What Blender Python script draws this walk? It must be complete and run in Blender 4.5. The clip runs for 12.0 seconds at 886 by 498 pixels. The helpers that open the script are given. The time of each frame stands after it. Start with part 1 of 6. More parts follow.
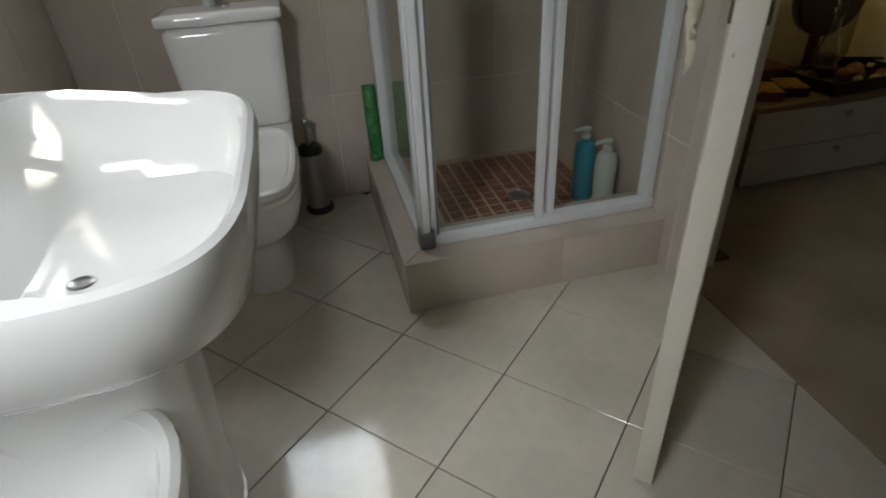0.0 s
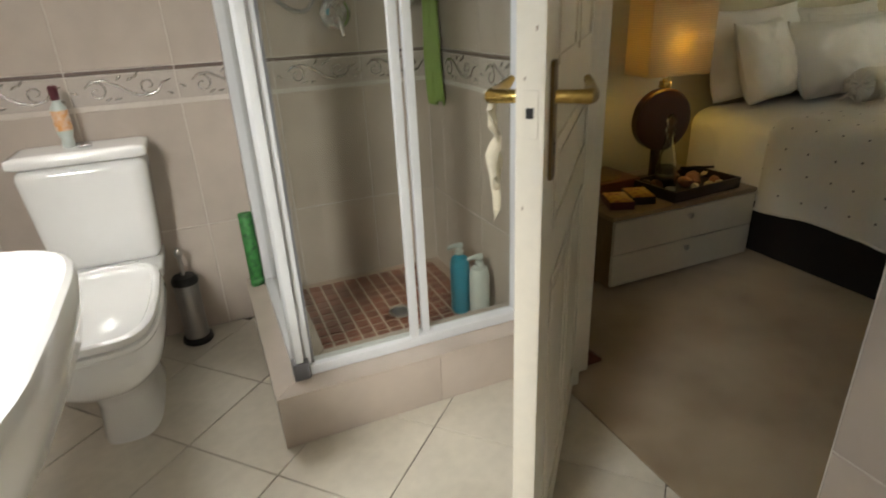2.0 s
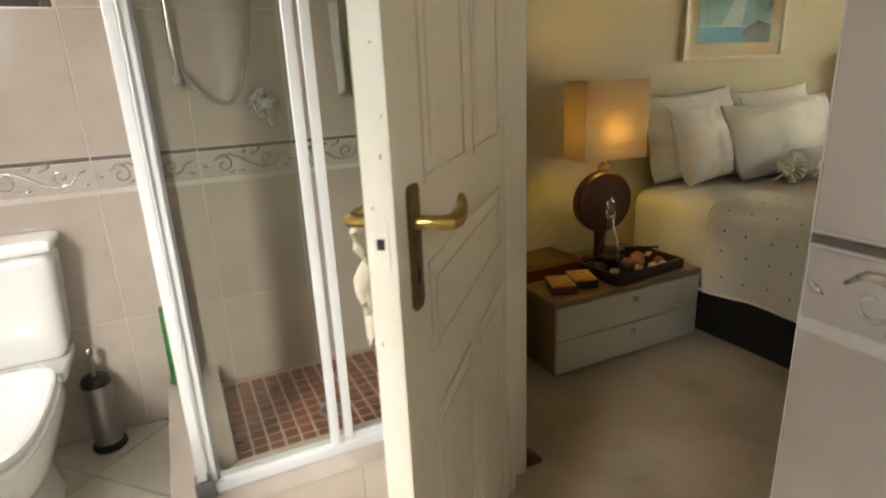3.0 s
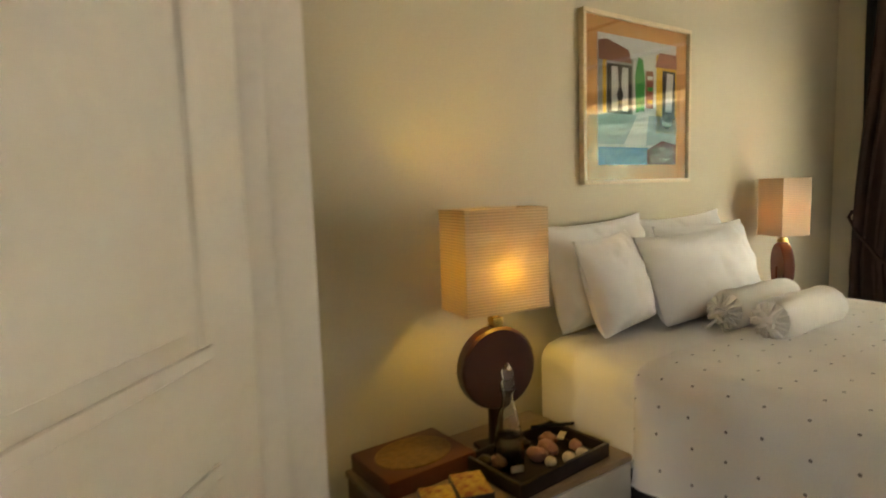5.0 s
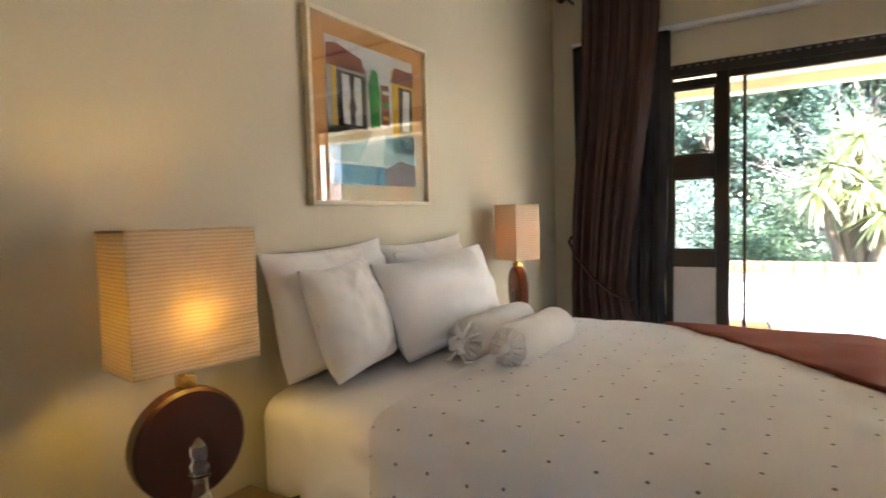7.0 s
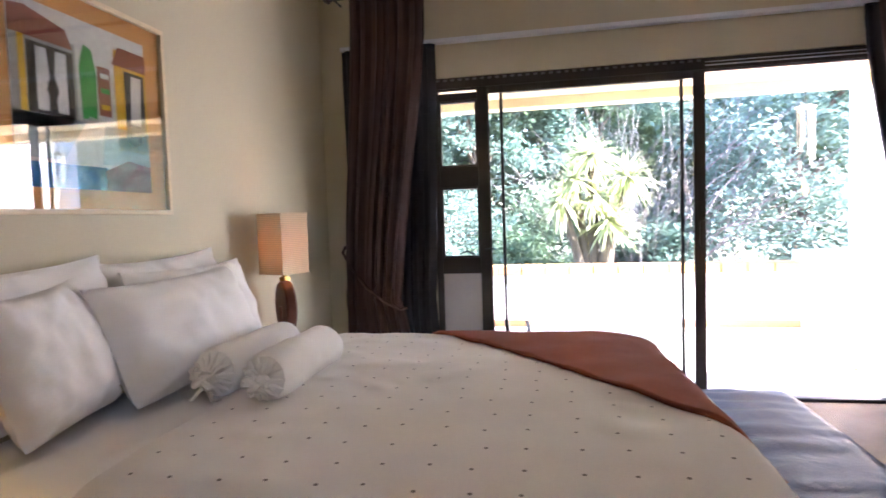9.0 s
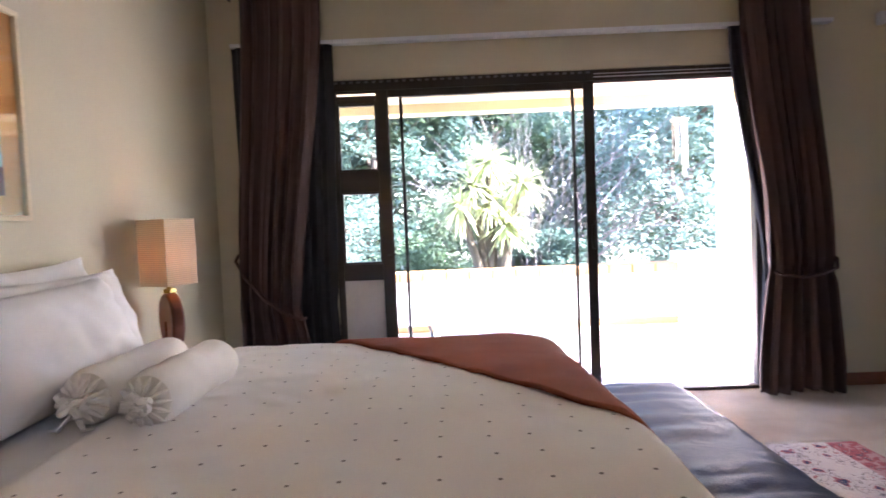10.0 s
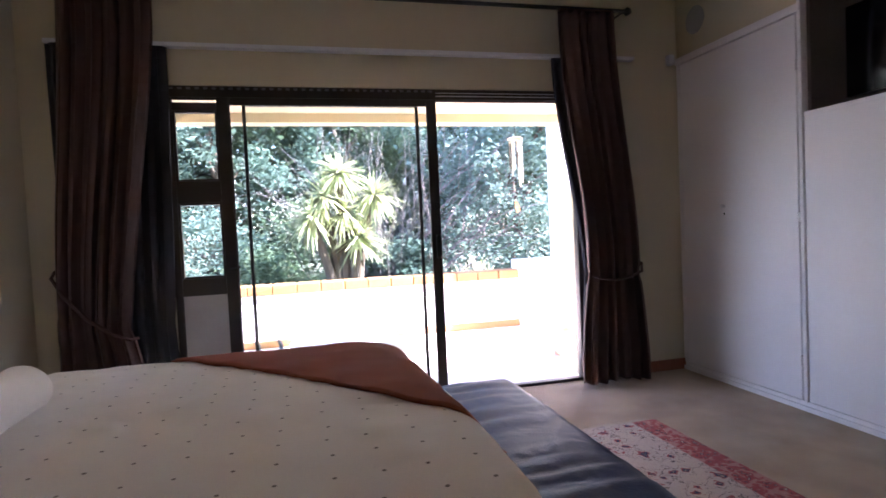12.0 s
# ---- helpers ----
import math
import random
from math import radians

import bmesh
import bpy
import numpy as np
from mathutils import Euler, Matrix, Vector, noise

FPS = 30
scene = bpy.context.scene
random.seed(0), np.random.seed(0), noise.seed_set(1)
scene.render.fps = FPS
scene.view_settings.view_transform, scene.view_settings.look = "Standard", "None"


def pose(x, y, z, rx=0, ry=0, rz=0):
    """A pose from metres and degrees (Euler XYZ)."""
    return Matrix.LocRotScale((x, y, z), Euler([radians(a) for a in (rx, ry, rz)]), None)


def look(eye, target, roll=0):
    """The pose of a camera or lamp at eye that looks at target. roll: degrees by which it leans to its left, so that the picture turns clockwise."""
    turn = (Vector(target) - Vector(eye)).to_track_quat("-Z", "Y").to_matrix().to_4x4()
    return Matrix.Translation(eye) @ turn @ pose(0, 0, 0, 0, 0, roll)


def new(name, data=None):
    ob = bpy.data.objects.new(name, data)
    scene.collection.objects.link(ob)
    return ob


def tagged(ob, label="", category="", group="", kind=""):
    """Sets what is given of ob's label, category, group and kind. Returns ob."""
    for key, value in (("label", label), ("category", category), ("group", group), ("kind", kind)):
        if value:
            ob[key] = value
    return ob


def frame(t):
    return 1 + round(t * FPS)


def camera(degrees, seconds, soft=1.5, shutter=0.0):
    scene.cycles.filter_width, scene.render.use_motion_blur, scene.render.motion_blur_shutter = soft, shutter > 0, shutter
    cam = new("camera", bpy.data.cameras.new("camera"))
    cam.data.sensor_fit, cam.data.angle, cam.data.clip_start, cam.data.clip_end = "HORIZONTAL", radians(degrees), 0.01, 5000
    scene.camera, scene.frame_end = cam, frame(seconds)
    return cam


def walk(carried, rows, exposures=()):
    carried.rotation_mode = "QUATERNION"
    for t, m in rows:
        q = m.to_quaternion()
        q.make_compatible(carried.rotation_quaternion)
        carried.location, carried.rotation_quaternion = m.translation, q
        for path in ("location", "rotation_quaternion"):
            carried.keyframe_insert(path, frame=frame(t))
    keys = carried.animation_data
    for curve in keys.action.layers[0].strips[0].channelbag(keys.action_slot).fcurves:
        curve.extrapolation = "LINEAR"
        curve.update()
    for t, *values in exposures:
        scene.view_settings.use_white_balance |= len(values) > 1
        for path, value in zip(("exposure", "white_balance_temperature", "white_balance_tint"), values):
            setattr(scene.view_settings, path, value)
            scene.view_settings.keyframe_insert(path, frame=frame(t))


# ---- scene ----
cam = camera(76.3, 12.0, soft=1.6, shutter=0.5)
PATH = [
    (0, (1.569, 0.184, 1.114), (1.934, 1.824, 0.03), -3.3),
    (0.5, (1.589, 0.173, 1.115), (2.058, 1.808, 0.063), -2.9),
    (1, (1.613, 0.178, 1.145), (2.158, 1.829, 0.157), -2.7),
    (1.5, (1.655, 0.166, 1.164), (2.269, 1.849, 0.275), -2.7),
    (2, (1.712, 0.155, 1.184), (2.41, 1.854, 0.391), -2.7),
    (2.5, (1.802, 0.156, 1.208), (2.58, 1.861, 0.51), -2.7),
    (3, (1.907, 0.185, 1.238), (2.719, 1.917, 0.656), -2.6),
    (3.2, (1.952, 0.216, 1.243), (2.775, 1.959, 0.711), -2.3),
    (4.8, (2.41, 0.673, 1.257), (3.482, 2.343, 1.012), -2.0),
    (5, (2.486, 0.734, 1.259), (3.602, 2.381, 1.052), -1.9),
    (5.5, (2.633, 0.805, 1.253), (3.87, 2.37, 1.107), -1.7),
    (6, (2.74, 0.853, 1.23), (4.134, 2.281, 1.1), -1.6),
    (6.5, (2.802, 0.878, 1.222), (4.359, 2.127, 1.102), -1.6),
    (7, (2.85, 0.884, 1.207), (4.535, 1.955, 1.092), -1.6),
    (9, (3.057, 0.881, 1.211), (5.018, 1.255, 1.102), -1.9),
    (9.5, (3.091, 0.911, 1.199), (5.078, 1.119, 1.097), -2.1),
    (10, (3.109, 0.908, 1.194), (5.107, 0.927, 1.1), -2.4),
    (10.5, (3.091, 0.905, 1.202), (5.084, 0.765, 1.108), -2.4),
    (11, (3.076, 0.919, 1.191), (5.054, 0.637, 1.107), -2.6),
    (11.5, (3.049, 0.886, 1.199), (5.009, 0.497, 1.115), -2.5),
    (12, (3.021, 0.862, 1.195), (4.961, 0.38, 1.117), -2.6),
]
EXPOSURE = ((0.0, 2.15, 6800, 9), (1.5, 3.15, 7300, 10), (3.0, 4.1, 7700, 11), (5.0, 4.65, 7450, 16), (6.5, 4.65, 6850, 22), (7.2, 4.65, 6350, 28), (9.0, 4.6, 6000, 35), (9.5, 4.6, 5980, 36), (10.5, 4.5, 5880, 37), (12.0, 3.78, 5830, 38))
walk(cam, [(t, look(eye, target, roll)) for t, eye, target, roll in PATH], EXPOSURE)

# ---- world, sun, large lights ----
world = bpy.data.worlds.new("world")
scene.world = world
world.use_nodes = True
wn = world.node_tree
sky = wn.nodes.new("ShaderNodeTexSky")
sky.sky_type, sky.sun_disc = "NISHITA", False
sky.sun_elevation, sky.sun_rotation = radians(36), radians(195)
wn.links.new(sky.outputs[0], wn.nodes["Background"].inputs[0])
wn.nodes["Background"].inputs[1].default_value = 0.15
sun = new("sun", bpy.data.lights.new("sun", "SUN"))
sun.data.energy, sun.data.angle, sun.data.color = 5.0, radians(0.6), (1.0, 0.95, 0.86)
sun.matrix_world = look((0, 0, 30), (2.6, 9.6, 30 - 7.2))


def lamp(name, kind, at, power, colour, target=None, size=None):
    ob = new(name, bpy.data.lights.new(name, kind))
    ob.data.energy, ob.data.color = power, colour
    ob.matrix_world = look(at, target) if target else pose(*at)
    if kind == "AREA":
        ob.data.shape, ob.data.size, ob.data.size_y = "RECTANGLE", size[0], size[1]
    elif size:
        ob.data.shadow_soft_size = size
    return ob


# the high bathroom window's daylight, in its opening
north_light = lamp("window_daylight", "AREA", (1.345, 2.475, 1.81), 1.6, (0.88, 0.94, 1.0), (1.345, 0.6, 0.9), (0.56, 0.58))
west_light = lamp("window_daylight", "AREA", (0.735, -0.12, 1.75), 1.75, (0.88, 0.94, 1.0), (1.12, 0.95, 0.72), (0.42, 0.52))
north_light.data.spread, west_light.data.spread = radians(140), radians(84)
lamp("lamp_bulb_glow", "POINT", (3.68, 2.165, 0.985), 0.18, (1.0, 0.72, 0.12), None, 0.045)
lamp("lamp_bulb_glow", "POINT", (5.80, 2.255, 1.07), 0.065, (1.0, 0.42, 0.10), None, 0.03)


# ---- materials ----
def nodes_of(name):
    m = bpy.data.materials.new(name)
    m.use_nodes = True
    return m, m.node_tree.nodes, m.node_tree.links, m.node_tree.nodes["Principled BSDF"]


def surf(name, colour, rough=0.6, metal=0.0, grain=60.0, spread=0.12, bump=0.1, stain=3.0, stained=0.15, coat=0.0, pieces=0.0, dark=None, stretch=(1, 1, 1), sheen=0.0, crease=0.0, fold=3.0):
    """A painted, woven or fired surface: fine grain and large stains in colour, roughness and relief."""
    m, n, l, p = nodes_of(name)
    co = n.new("ShaderNodeTexCoord")
    mp = n.new("ShaderNodeMapping")
    mp.inputs["Scale"].default_value = stretch
    l.new(co.outputs["Object"], mp.inputs[0])
    fine, large = n.new("ShaderNodeTexNoise"), n.new("ShaderNodeTexNoise")
    fine.inputs["Scale"].default_value, fine.inputs["Detail"].default_value = grain, 4
    large.inputs["Scale"].default_value, large.inputs["Detail"].default_value = stain, 3
    l.new(mp.outputs[0], fine.inputs["Vector"])
    l.new(mp.outputs[0], large.inputs["Vector"])
    dk = dark or tuple(c * 0.55 for c in colour)
    a, b = n.new("ShaderNodeMixRGB"), n.new("ShaderNodeMixRGB")
    a.inputs[1].default_value, a.inputs[2].default_value = (*colour, 1), (*dk, 1)
    ra, rb = n.new("ShaderNodeMapRange"), n.new("ShaderNodeMapRange")
    for r, src, top in ((ra, fine, spread), (rb, large, stained)):
        r.inputs["From Min"].default_value, r.inputs["From Max"].default_value = 0.35, 0.75
        r.inputs["To Min"].default_value, r.inputs["To Max"].default_value = 0.0, top * 2
        l.new(src.outputs["Fac"], r.inputs[0])
    l.new(ra.outputs[0], a.inputs[0])
    l.new(a.outputs[0], b.inputs[1])
    b.inputs[2].default_value = (*dk, 1)
    l.new(rb.outputs[0], b.inputs[0])
    out = b.outputs[0]
    if pieces:
        oi, hs, mr = n.new("ShaderNodeObjectInfo"), n.new("ShaderNodeHueSaturation"), n.new("ShaderNodeMapRange")
        mr.inputs["To Min"].default_value, mr.inputs["To Max"].default_value = 1 - pieces, 1 + pieces
        l.new(oi.outputs["Random"], mr.inputs[0])
        l.new(mr.outputs[0], hs.inputs["Value"])
        l.new(out, hs.inputs["Color"])
        out = hs.outputs[0]
    l.new(out, p.inputs["Base Color"])
    rr = n.new("ShaderNodeMapRange")
    rr.inputs["To Min"].default_value, rr.inputs["To Max"].default_value = max(0.02, rough - 0.08), min(1, rough + 0.08)
    l.new(large.outputs["Fac"], rr.inputs[0])
    l.new(rr.outputs[0], p.inputs["Roughness"])
    p.inputs["Metallic"].default_value = metal
    p.inputs["Coat Weight"].default_value = coat
    p.inputs["Sheen Weight"].default_value = sheen
    if bump:
        bp = n.new("ShaderNodeBump")
        bp.inputs["Strength"].default_value, bp.inputs["Distance"].default_value = bump, 0.01
        l.new(fine.outputs["Fac"], bp.inputs["Height"])
        l.new(bp.outputs[0], p.inputs["Normal"])
        if crease:
            # soft folds of cloth under the weave
            rg, b2 = n.new("ShaderNodeTexNoise"), n.new("ShaderNodeBump")
            rg.noise_type = "RIDGED_MULTIFRACTAL"
            rg.inputs["Scale"].default_value, rg.inputs["Detail"].default_value, rg.inputs["Distortion"].default_value = fold, 2.5, 0.8
            l.new(co.outputs["Object"], rg.inputs["Vector"])
            b2.inputs["Strength"].default_value, b2.inputs["Distance"].default_value = crease, 0.05
            l.new(rg.outputs["Fac"], b2.inputs["Height"])
            l.new(b2.outputs[0], bp.inputs["Normal"])
    return m


def glass(name, tint=(0.95, 0.98, 0.97), rough=0.0, gloss=0.035):
    """Thin glazing: mostly clear, with a true mirror gloss on top."""
    m, n, l, p = nodes_of(name)
    n.remove(p)
    tr, gl, mx = n.new("ShaderNodeBsdfTransparent"), n.new("ShaderNodeBsdfGlossy"), n.new("ShaderNodeMixShader")
    lw, pw, mr = n.new("ShaderNodeLayerWeight"), n.new("ShaderNodeMath"), n.new("ShaderNodeMapRange")
    tr.inputs[0].default_value, gl.inputs["Roughness"].default_value = (*tint, 1), rough
    lw.inputs[0].default_value, pw.operation, pw.inputs[1].default_value = 0.5, "POWER", 4.5
    mr.inputs["To Min"].default_value, mr.inputs["To Max"].default_value = gloss, 0.9
    l.new(lw.outputs["Facing"], pw.inputs[0])
    l.new(pw.outputs[0], mr.inputs[0])
    l.new(mr.outputs[0], mx.inputs[0])
    l.new(tr.outputs[0], mx.inputs[1])
    l.new(gl.outputs[0], mx.inputs[2])
    l.new(mx.outputs[0], n["Material Output"].inputs[0])
    return m


def solid_glass(name, tint, rough=0.02):
    m, n, l, p = nodes_of(name)
    p.inputs["Base Color"].default_value, p.inputs["Roughness"].default_value = (*tint, 1), rough
    p.inputs["Transmission Weight"].default_value, p.inputs["IOR"].default_value = 1.0, 1.45
    return m


def shade_cloth(name, colour):
    """Ribbed woven lampshade that lets the bulb's light through."""
    m, n, l, p = nodes_of(name)
    co, wv = n.new("ShaderNodeTexCoord"), n.new("ShaderNodeTexWave")
    wv.bands_direction = "Z"
    wv.inputs["Scale"].default_value, wv.inputs["Distortion"].default_value, wv.inputs["Detail"].default_value = 33, 0.8, 2
    l.new(co.outputs["Object"], wv.inputs["Vector"])
    mx = n.new("ShaderNodeMixRGB")
    mx.inputs[1].default_value, mx.inputs[2].default_value = (*[c * 0.80 for c in colour], 1), (*colour, 1)
    l.new(wv.outputs["Fac"], mx.inputs[0])
    l.new(mx.outputs[0], p.inputs["Base Color"])
    p.inputs["Roughness"].default_value = 0.85
    bp = n.new("ShaderNodeBump")
    bp.inputs["Strength"].default_value, bp.inputs["Distance"].default_value = 0.5, 0.004
    l.new(wv.outputs["Fac"], bp.inputs["Height"])
    l.new(bp.outputs[0], p.inputs["Normal"])
    tl, ms = n.new("ShaderNodeBsdfTranslucent"), n.new("ShaderNodeMixShader")
    l.new(mx.outputs[0], tl.inputs[0])
    ms.inputs[0].default_value = 0.30
    l.new(p.outputs[0], ms.inputs[1])
    l.new(tl.outputs[0], ms.inputs[2])
    l.new(ms.outputs[0], n["Material Output"].inputs[0])
    return m


def leaf_mat(name, colour, glow=0.5):
    m, n, l, p = nodes_of(name)
    ge, ra = n.new("ShaderNodeNewGeometry"), n.new("ShaderNodeValToRGB")
    ra.color_ramp.elements[0].color = (*[c * 0.7 for c in colour], 1)
    ra.color_ramp.elements[1].color = (*[min(1, c * 1.25) for c in colour], 1)
    l.new(ge.outputs["Random Per Island"], ra.inputs[0])
    l.new(ra.outputs[0], p.inputs["Base Color"])
    p.inputs["Roughness"].default_value = 0.75
    tl, ms = n.new("ShaderNodeBsdfTranslucent"), n.new("ShaderNodeMixShader")
    l.new(ra.outputs[0], tl.inputs[0])
    ms.inputs[0].default_value = glow
    l.new(p.outputs[0], ms.inputs[1])
    l.new(tl.outputs[0], ms.inputs[2])
    l.new(ms.outputs[0], n["Material Output"].inputs[0])
    return m


def dotted_cloth(name, colour, dot, step):
    """Cotton bedspread with a printed grid of small dots."""
    m = surf(name, colour, 0.85, grain=260, spread=0.06, bump=0.12, stain=5, stained=0.06, sheen=0.2, crease=0.7, fold=3.0)
    n, l, p = m.node_tree.nodes, m.node_tree.links, m.node_tree.nodes["Principled BSDF"]
    base = p.inputs["Base Color"].links[0].from_socket
    co, sp, ad, cb = n.new("ShaderNodeTexCoord"), n.new("ShaderNodeSeparateXYZ"), n.new("ShaderNodeMath"), n.new("ShaderNodeCombineXYZ")
    l.new(co.outputs["Object"], sp.inputs[0])
    l.new(sp.outputs[0], ad.inputs[0])
    l.new(sp.outputs[2], ad.inputs[1])
    l.new(ad.outputs[0], cb.inputs[0])
    l.new(sp.outputs[1], cb.inputs[1])
    vo = n.new("ShaderNodeTexVoronoi")
    vo.voronoi_dimensions = "2D"
    vo.inputs["Scale"].default_value, vo.inputs["Randomness"].default_value = 1 / step, 0.22
    l.new(cb.outputs[0], vo.inputs["Vector"])
    mr = n.new("ShaderNodeMapRange")
    mr.inputs["From Min"].default_value, mr.inputs["From Max"].default_value = 0.036, 0.056
    mr.inputs["To Min"].default_value, mr.inputs["To Max"].default_value = 0.85, 0.0
    l.new(vo.outputs["Distance"], mr.inputs[0])
    mx = n.new("ShaderNodeMixRGB")
    mx.inputs[2].default_value = (*dot, 1)
    l.new(mr.outputs[0], mx.inputs[0])
    l.new(base, mx.inputs[1])
    l.new(mx.outputs[0], p.inputs["Base Color"])
    return m


def rug_mat(name):
    m, n, l, p = nodes_of(name)
    co = n.new("ShaderNodeTexCoord")
    va, vb = n.new("ShaderNodeTexVoronoi"), n.new("ShaderNodeTexVoronoi")
    va.inputs["Scale"].default_value, vb.inputs["Scale"].default_value = 11, 26
    va.distance = "MANHATTAN"
    sp = n.new("ShaderNodeSeparateXYZ")
    wob, add = n.new("ShaderNodeTexNoise"), n.new("ShaderNodeMixRGB")
    wob.inputs["Scale"].default_value, wob.inputs["Detail"].default_value = 17, 3
    add.blend_type, add.inputs[0].default_value = "ADD", 0.10
    l.new(co.outputs["Object"], wob.inputs["Vector"])
    l.new(co.outputs["Object"], add.inputs[1])
    l.new(wob.outputs["Color"], add.inputs[2])
    for v in (va, vb):
        l.new(add.outputs[0], v.inputs[0])
    l.new(co.outputs["Object"], sp.inputs[0])
    field, spots, border, mixa, mixb = n.new("ShaderNodeValToRGB"), n.new("ShaderNodeValToRGB"), n.new("ShaderNodeMapRange"), n.new("ShaderNodeMixRGB"), n.new("ShaderNodeMixRGB")
    field.color_ramp.interpolation = spots.color_ramp.interpolation = "CONSTANT"
    e = field.color_ramp.elements
    e[0].color, e[1].position, e[1].color = (0.40, 0.30, 0.24, 1), 0.13, (0.035, 0.04, 0.085, 1)
    e.new(0.30).color = (0.34, 0.09, 0.09, 1)
    e.new(0.42).color = (0.56, 0.47, 0.40, 1)
    e.new(0.74).color = (0.16, 0.12, 0.12, 1)
    e.new(0.80).color = (0.56, 0.47, 0.40, 1)
    l.new(va.outputs["Distance"], field.inputs[0])
    e = spots.color_ramp.elements
    e[0].color, e[1].position, e[1].color = (0.52, 0.40, 0.34, 1), 0.16, (0.10, 0.05, 0.07, 1)
    e.new(0.28).color = (0.36, 0.075, 0.075, 1)
    e.new(0.58).color = (0.46, 0.24, 0.21, 1)
    l.new(vb.outputs["Distance"], spots.inputs[0])
    ab = n.new("ShaderNodeMath")
    ab.operation = "ABSOLUTE"
    l.new(sp.outputs[1], ab.inputs[0])
    border.inputs["From Min"].default_value, border.inputs["From Max"].default_value = 0.185, 0.188
    l.new(ab.outputs[0], border.inputs[0])
    l.new(border.outputs[0], mixa.inputs[0])
    l.new(field.outputs[0], mixa.inputs[1])
    l.new(spots.outputs[0], mixa.inputs[2])
    no = n.new("ShaderNodeTexNoise")
    no.inputs["Scale"].default_value = 240
    mixb.blend_type, mixb.inputs[0].default_value = "OVERLAY", 0.5
    l.new(co.outputs["Object"], no.inputs["Vector"])
    l.new(mixa.outputs[0], mixb.inputs[1])
    l.new(no.outputs["Fac"], mixb.inputs[2])
    l.new(mixb.outputs[0], p.inputs["Base Color"])
    p.inputs["Roughness"].default_value = 0.95
    return m


M_FLOORTILE = surf("floor_tile_glaze", (0.66, 0.61, 0.52), 0.09, grain=26, spread=0.10, bump=0.03, stain=5, stained=0.12, pieces=0.03)
M_GROUT = surf("dark_grout", (0.10, 0.085, 0.07), 0.9, grain=90)
M_WALLTILE = surf("wall_tile_glaze", (0.57, 0.49, 0.425), 0.16, grain=10, spread=0.10, bump=0.03, stain=2.5, stained=0.12, pieces=0.025)
M_WALLGROUT = surf("pale_grout", (0.70, 0.64, 0.58), 0.9, grain=90)
M_BANDTILE = surf("border_tile", (0.56, 0.50, 0.45), 0.2, grain=30, spread=0.1, bump=0.05)
M_BANDLINE = surf("border_brown_line", (0.17, 0.12, 0.10), 0.3, grain=120, spread=0.3, bump=0.3)
M_SILVER = surf("border_silver", (0.66, 0.62, 0.59), 0.17, metal=0.75, grain=80, bump=0.1)
M_CEILING = surf("muted_ceiling_paint", (0.50, 0.47, 0.42), 0.8, grain=180, spread=0.05, bump=0.06, stain=2, stained=0.05)
M_CREAMWALL = surf("cream_wall_paint", (0.58, 0.523, 0.365), 0.75, grain=150, spread=0.05, bump=0.08, stain=1.6, stained=0.06)
M_CARPET = surf("beige_carpet", (0.58, 0.46, 0.31), 0.98, grain=420, spread=0.30, bump=0.6, stain=3.2, stained=0.5, dark=(0.33, 0.23, 0.13), sheen=0.3)
M_DOORPAINT = surf("cream_door_paint", (0.80, 0.75, 0.64), 0.38, grain=60, spread=0.05, bump=0.05, stain=4, stained=0.08)
M_PORCELAIN = surf("white_porcelain", (0.88, 0.88, 0.87), 0.09, grain=20, spread=0.02, bump=0.0, stain=3, stained=0.03, coat=0.4)
M_CHROME = surf("chrome", (0.75, 0.75, 0.76), 0.12, metal=1.0, grain=60, spread=0.1, bump=0.0)
M_STEEL = surf("brushed_steel", (0.45, 0.44, 0.43), 0.3, metal=1.0, grain=180, spread=0.2, bump=0.05, stretch=(1, 1, 0.05))
M_BRASS = surf("worn_brass", (0.55, 0.38, 0.12), 0.28, metal=1.0, grain=90, spread=0.3, bump=0.08)
M_BRASSPLATE = surf("tarnished_brass_plate", (0.23, 0.16, 0.075), 0.36, metal=0.9, grain=70, spread=0.3, bump=0.08)
M_WHITEALU = surf("white_aluminium", (0.74, 0.76, 0.78), 0.32, grain=50, spread=0.05, bump=0.02)
M_GREYPLASTIC = surf("grey_plastic", (0.16, 0.16, 0.17), 0.5, grain=60)
M_BLACK = surf("black_plastic", (0.015, 0.015, 0.016), 0.45, grain=60)
M_MOSAIC = surf("terracotta_mosaic", (0.27, 0.085, 0.045), 0.32, grain=60, spread=0.3, bump=0.12, pieces=0.22)
M_MOSAICGROUT = surf("mosaic_grout", (0.56, 0.44, 0.36), 0.9, grain=120)
M_SHOWERGLASS = glass("shower_glass", (0.84, 0.85, 0.82))
M_WINDOWGLASS = glass("window_glass", (0.95, 0.98, 0.97))
M_PICTUREGLASS = glass("picture_glass", (0.97, 0.98, 0.97), 0.0, 0.11)
M_GREENCLOTH = surf("green_wash_cloth", (0.28, 0.46, 0.10), 0.95, grain=300, spread=0.25, bump=0.6)
M_WHITECLOTH = surf("white_cloth", (0.75, 0.74, 0.70), 0.95, grain=300, spread=0.12, bump=0.4)
M_GREENTUBE = surf("green_patterned_wrap", (0.05, 0.30, 0.07), 0.5, grain=55, spread=0.5, bump=0.3, dark=(0.02, 0.08, 0.03))
M_TEAL = surf("teal_plastic", (0.02, 0.30, 0.42), 0.3, grain=40, bump=0.0)
M_MILKY = surf("milky_plastic", (0.62, 0.68, 0.64), 0.35, grain=40, bump=0.0)
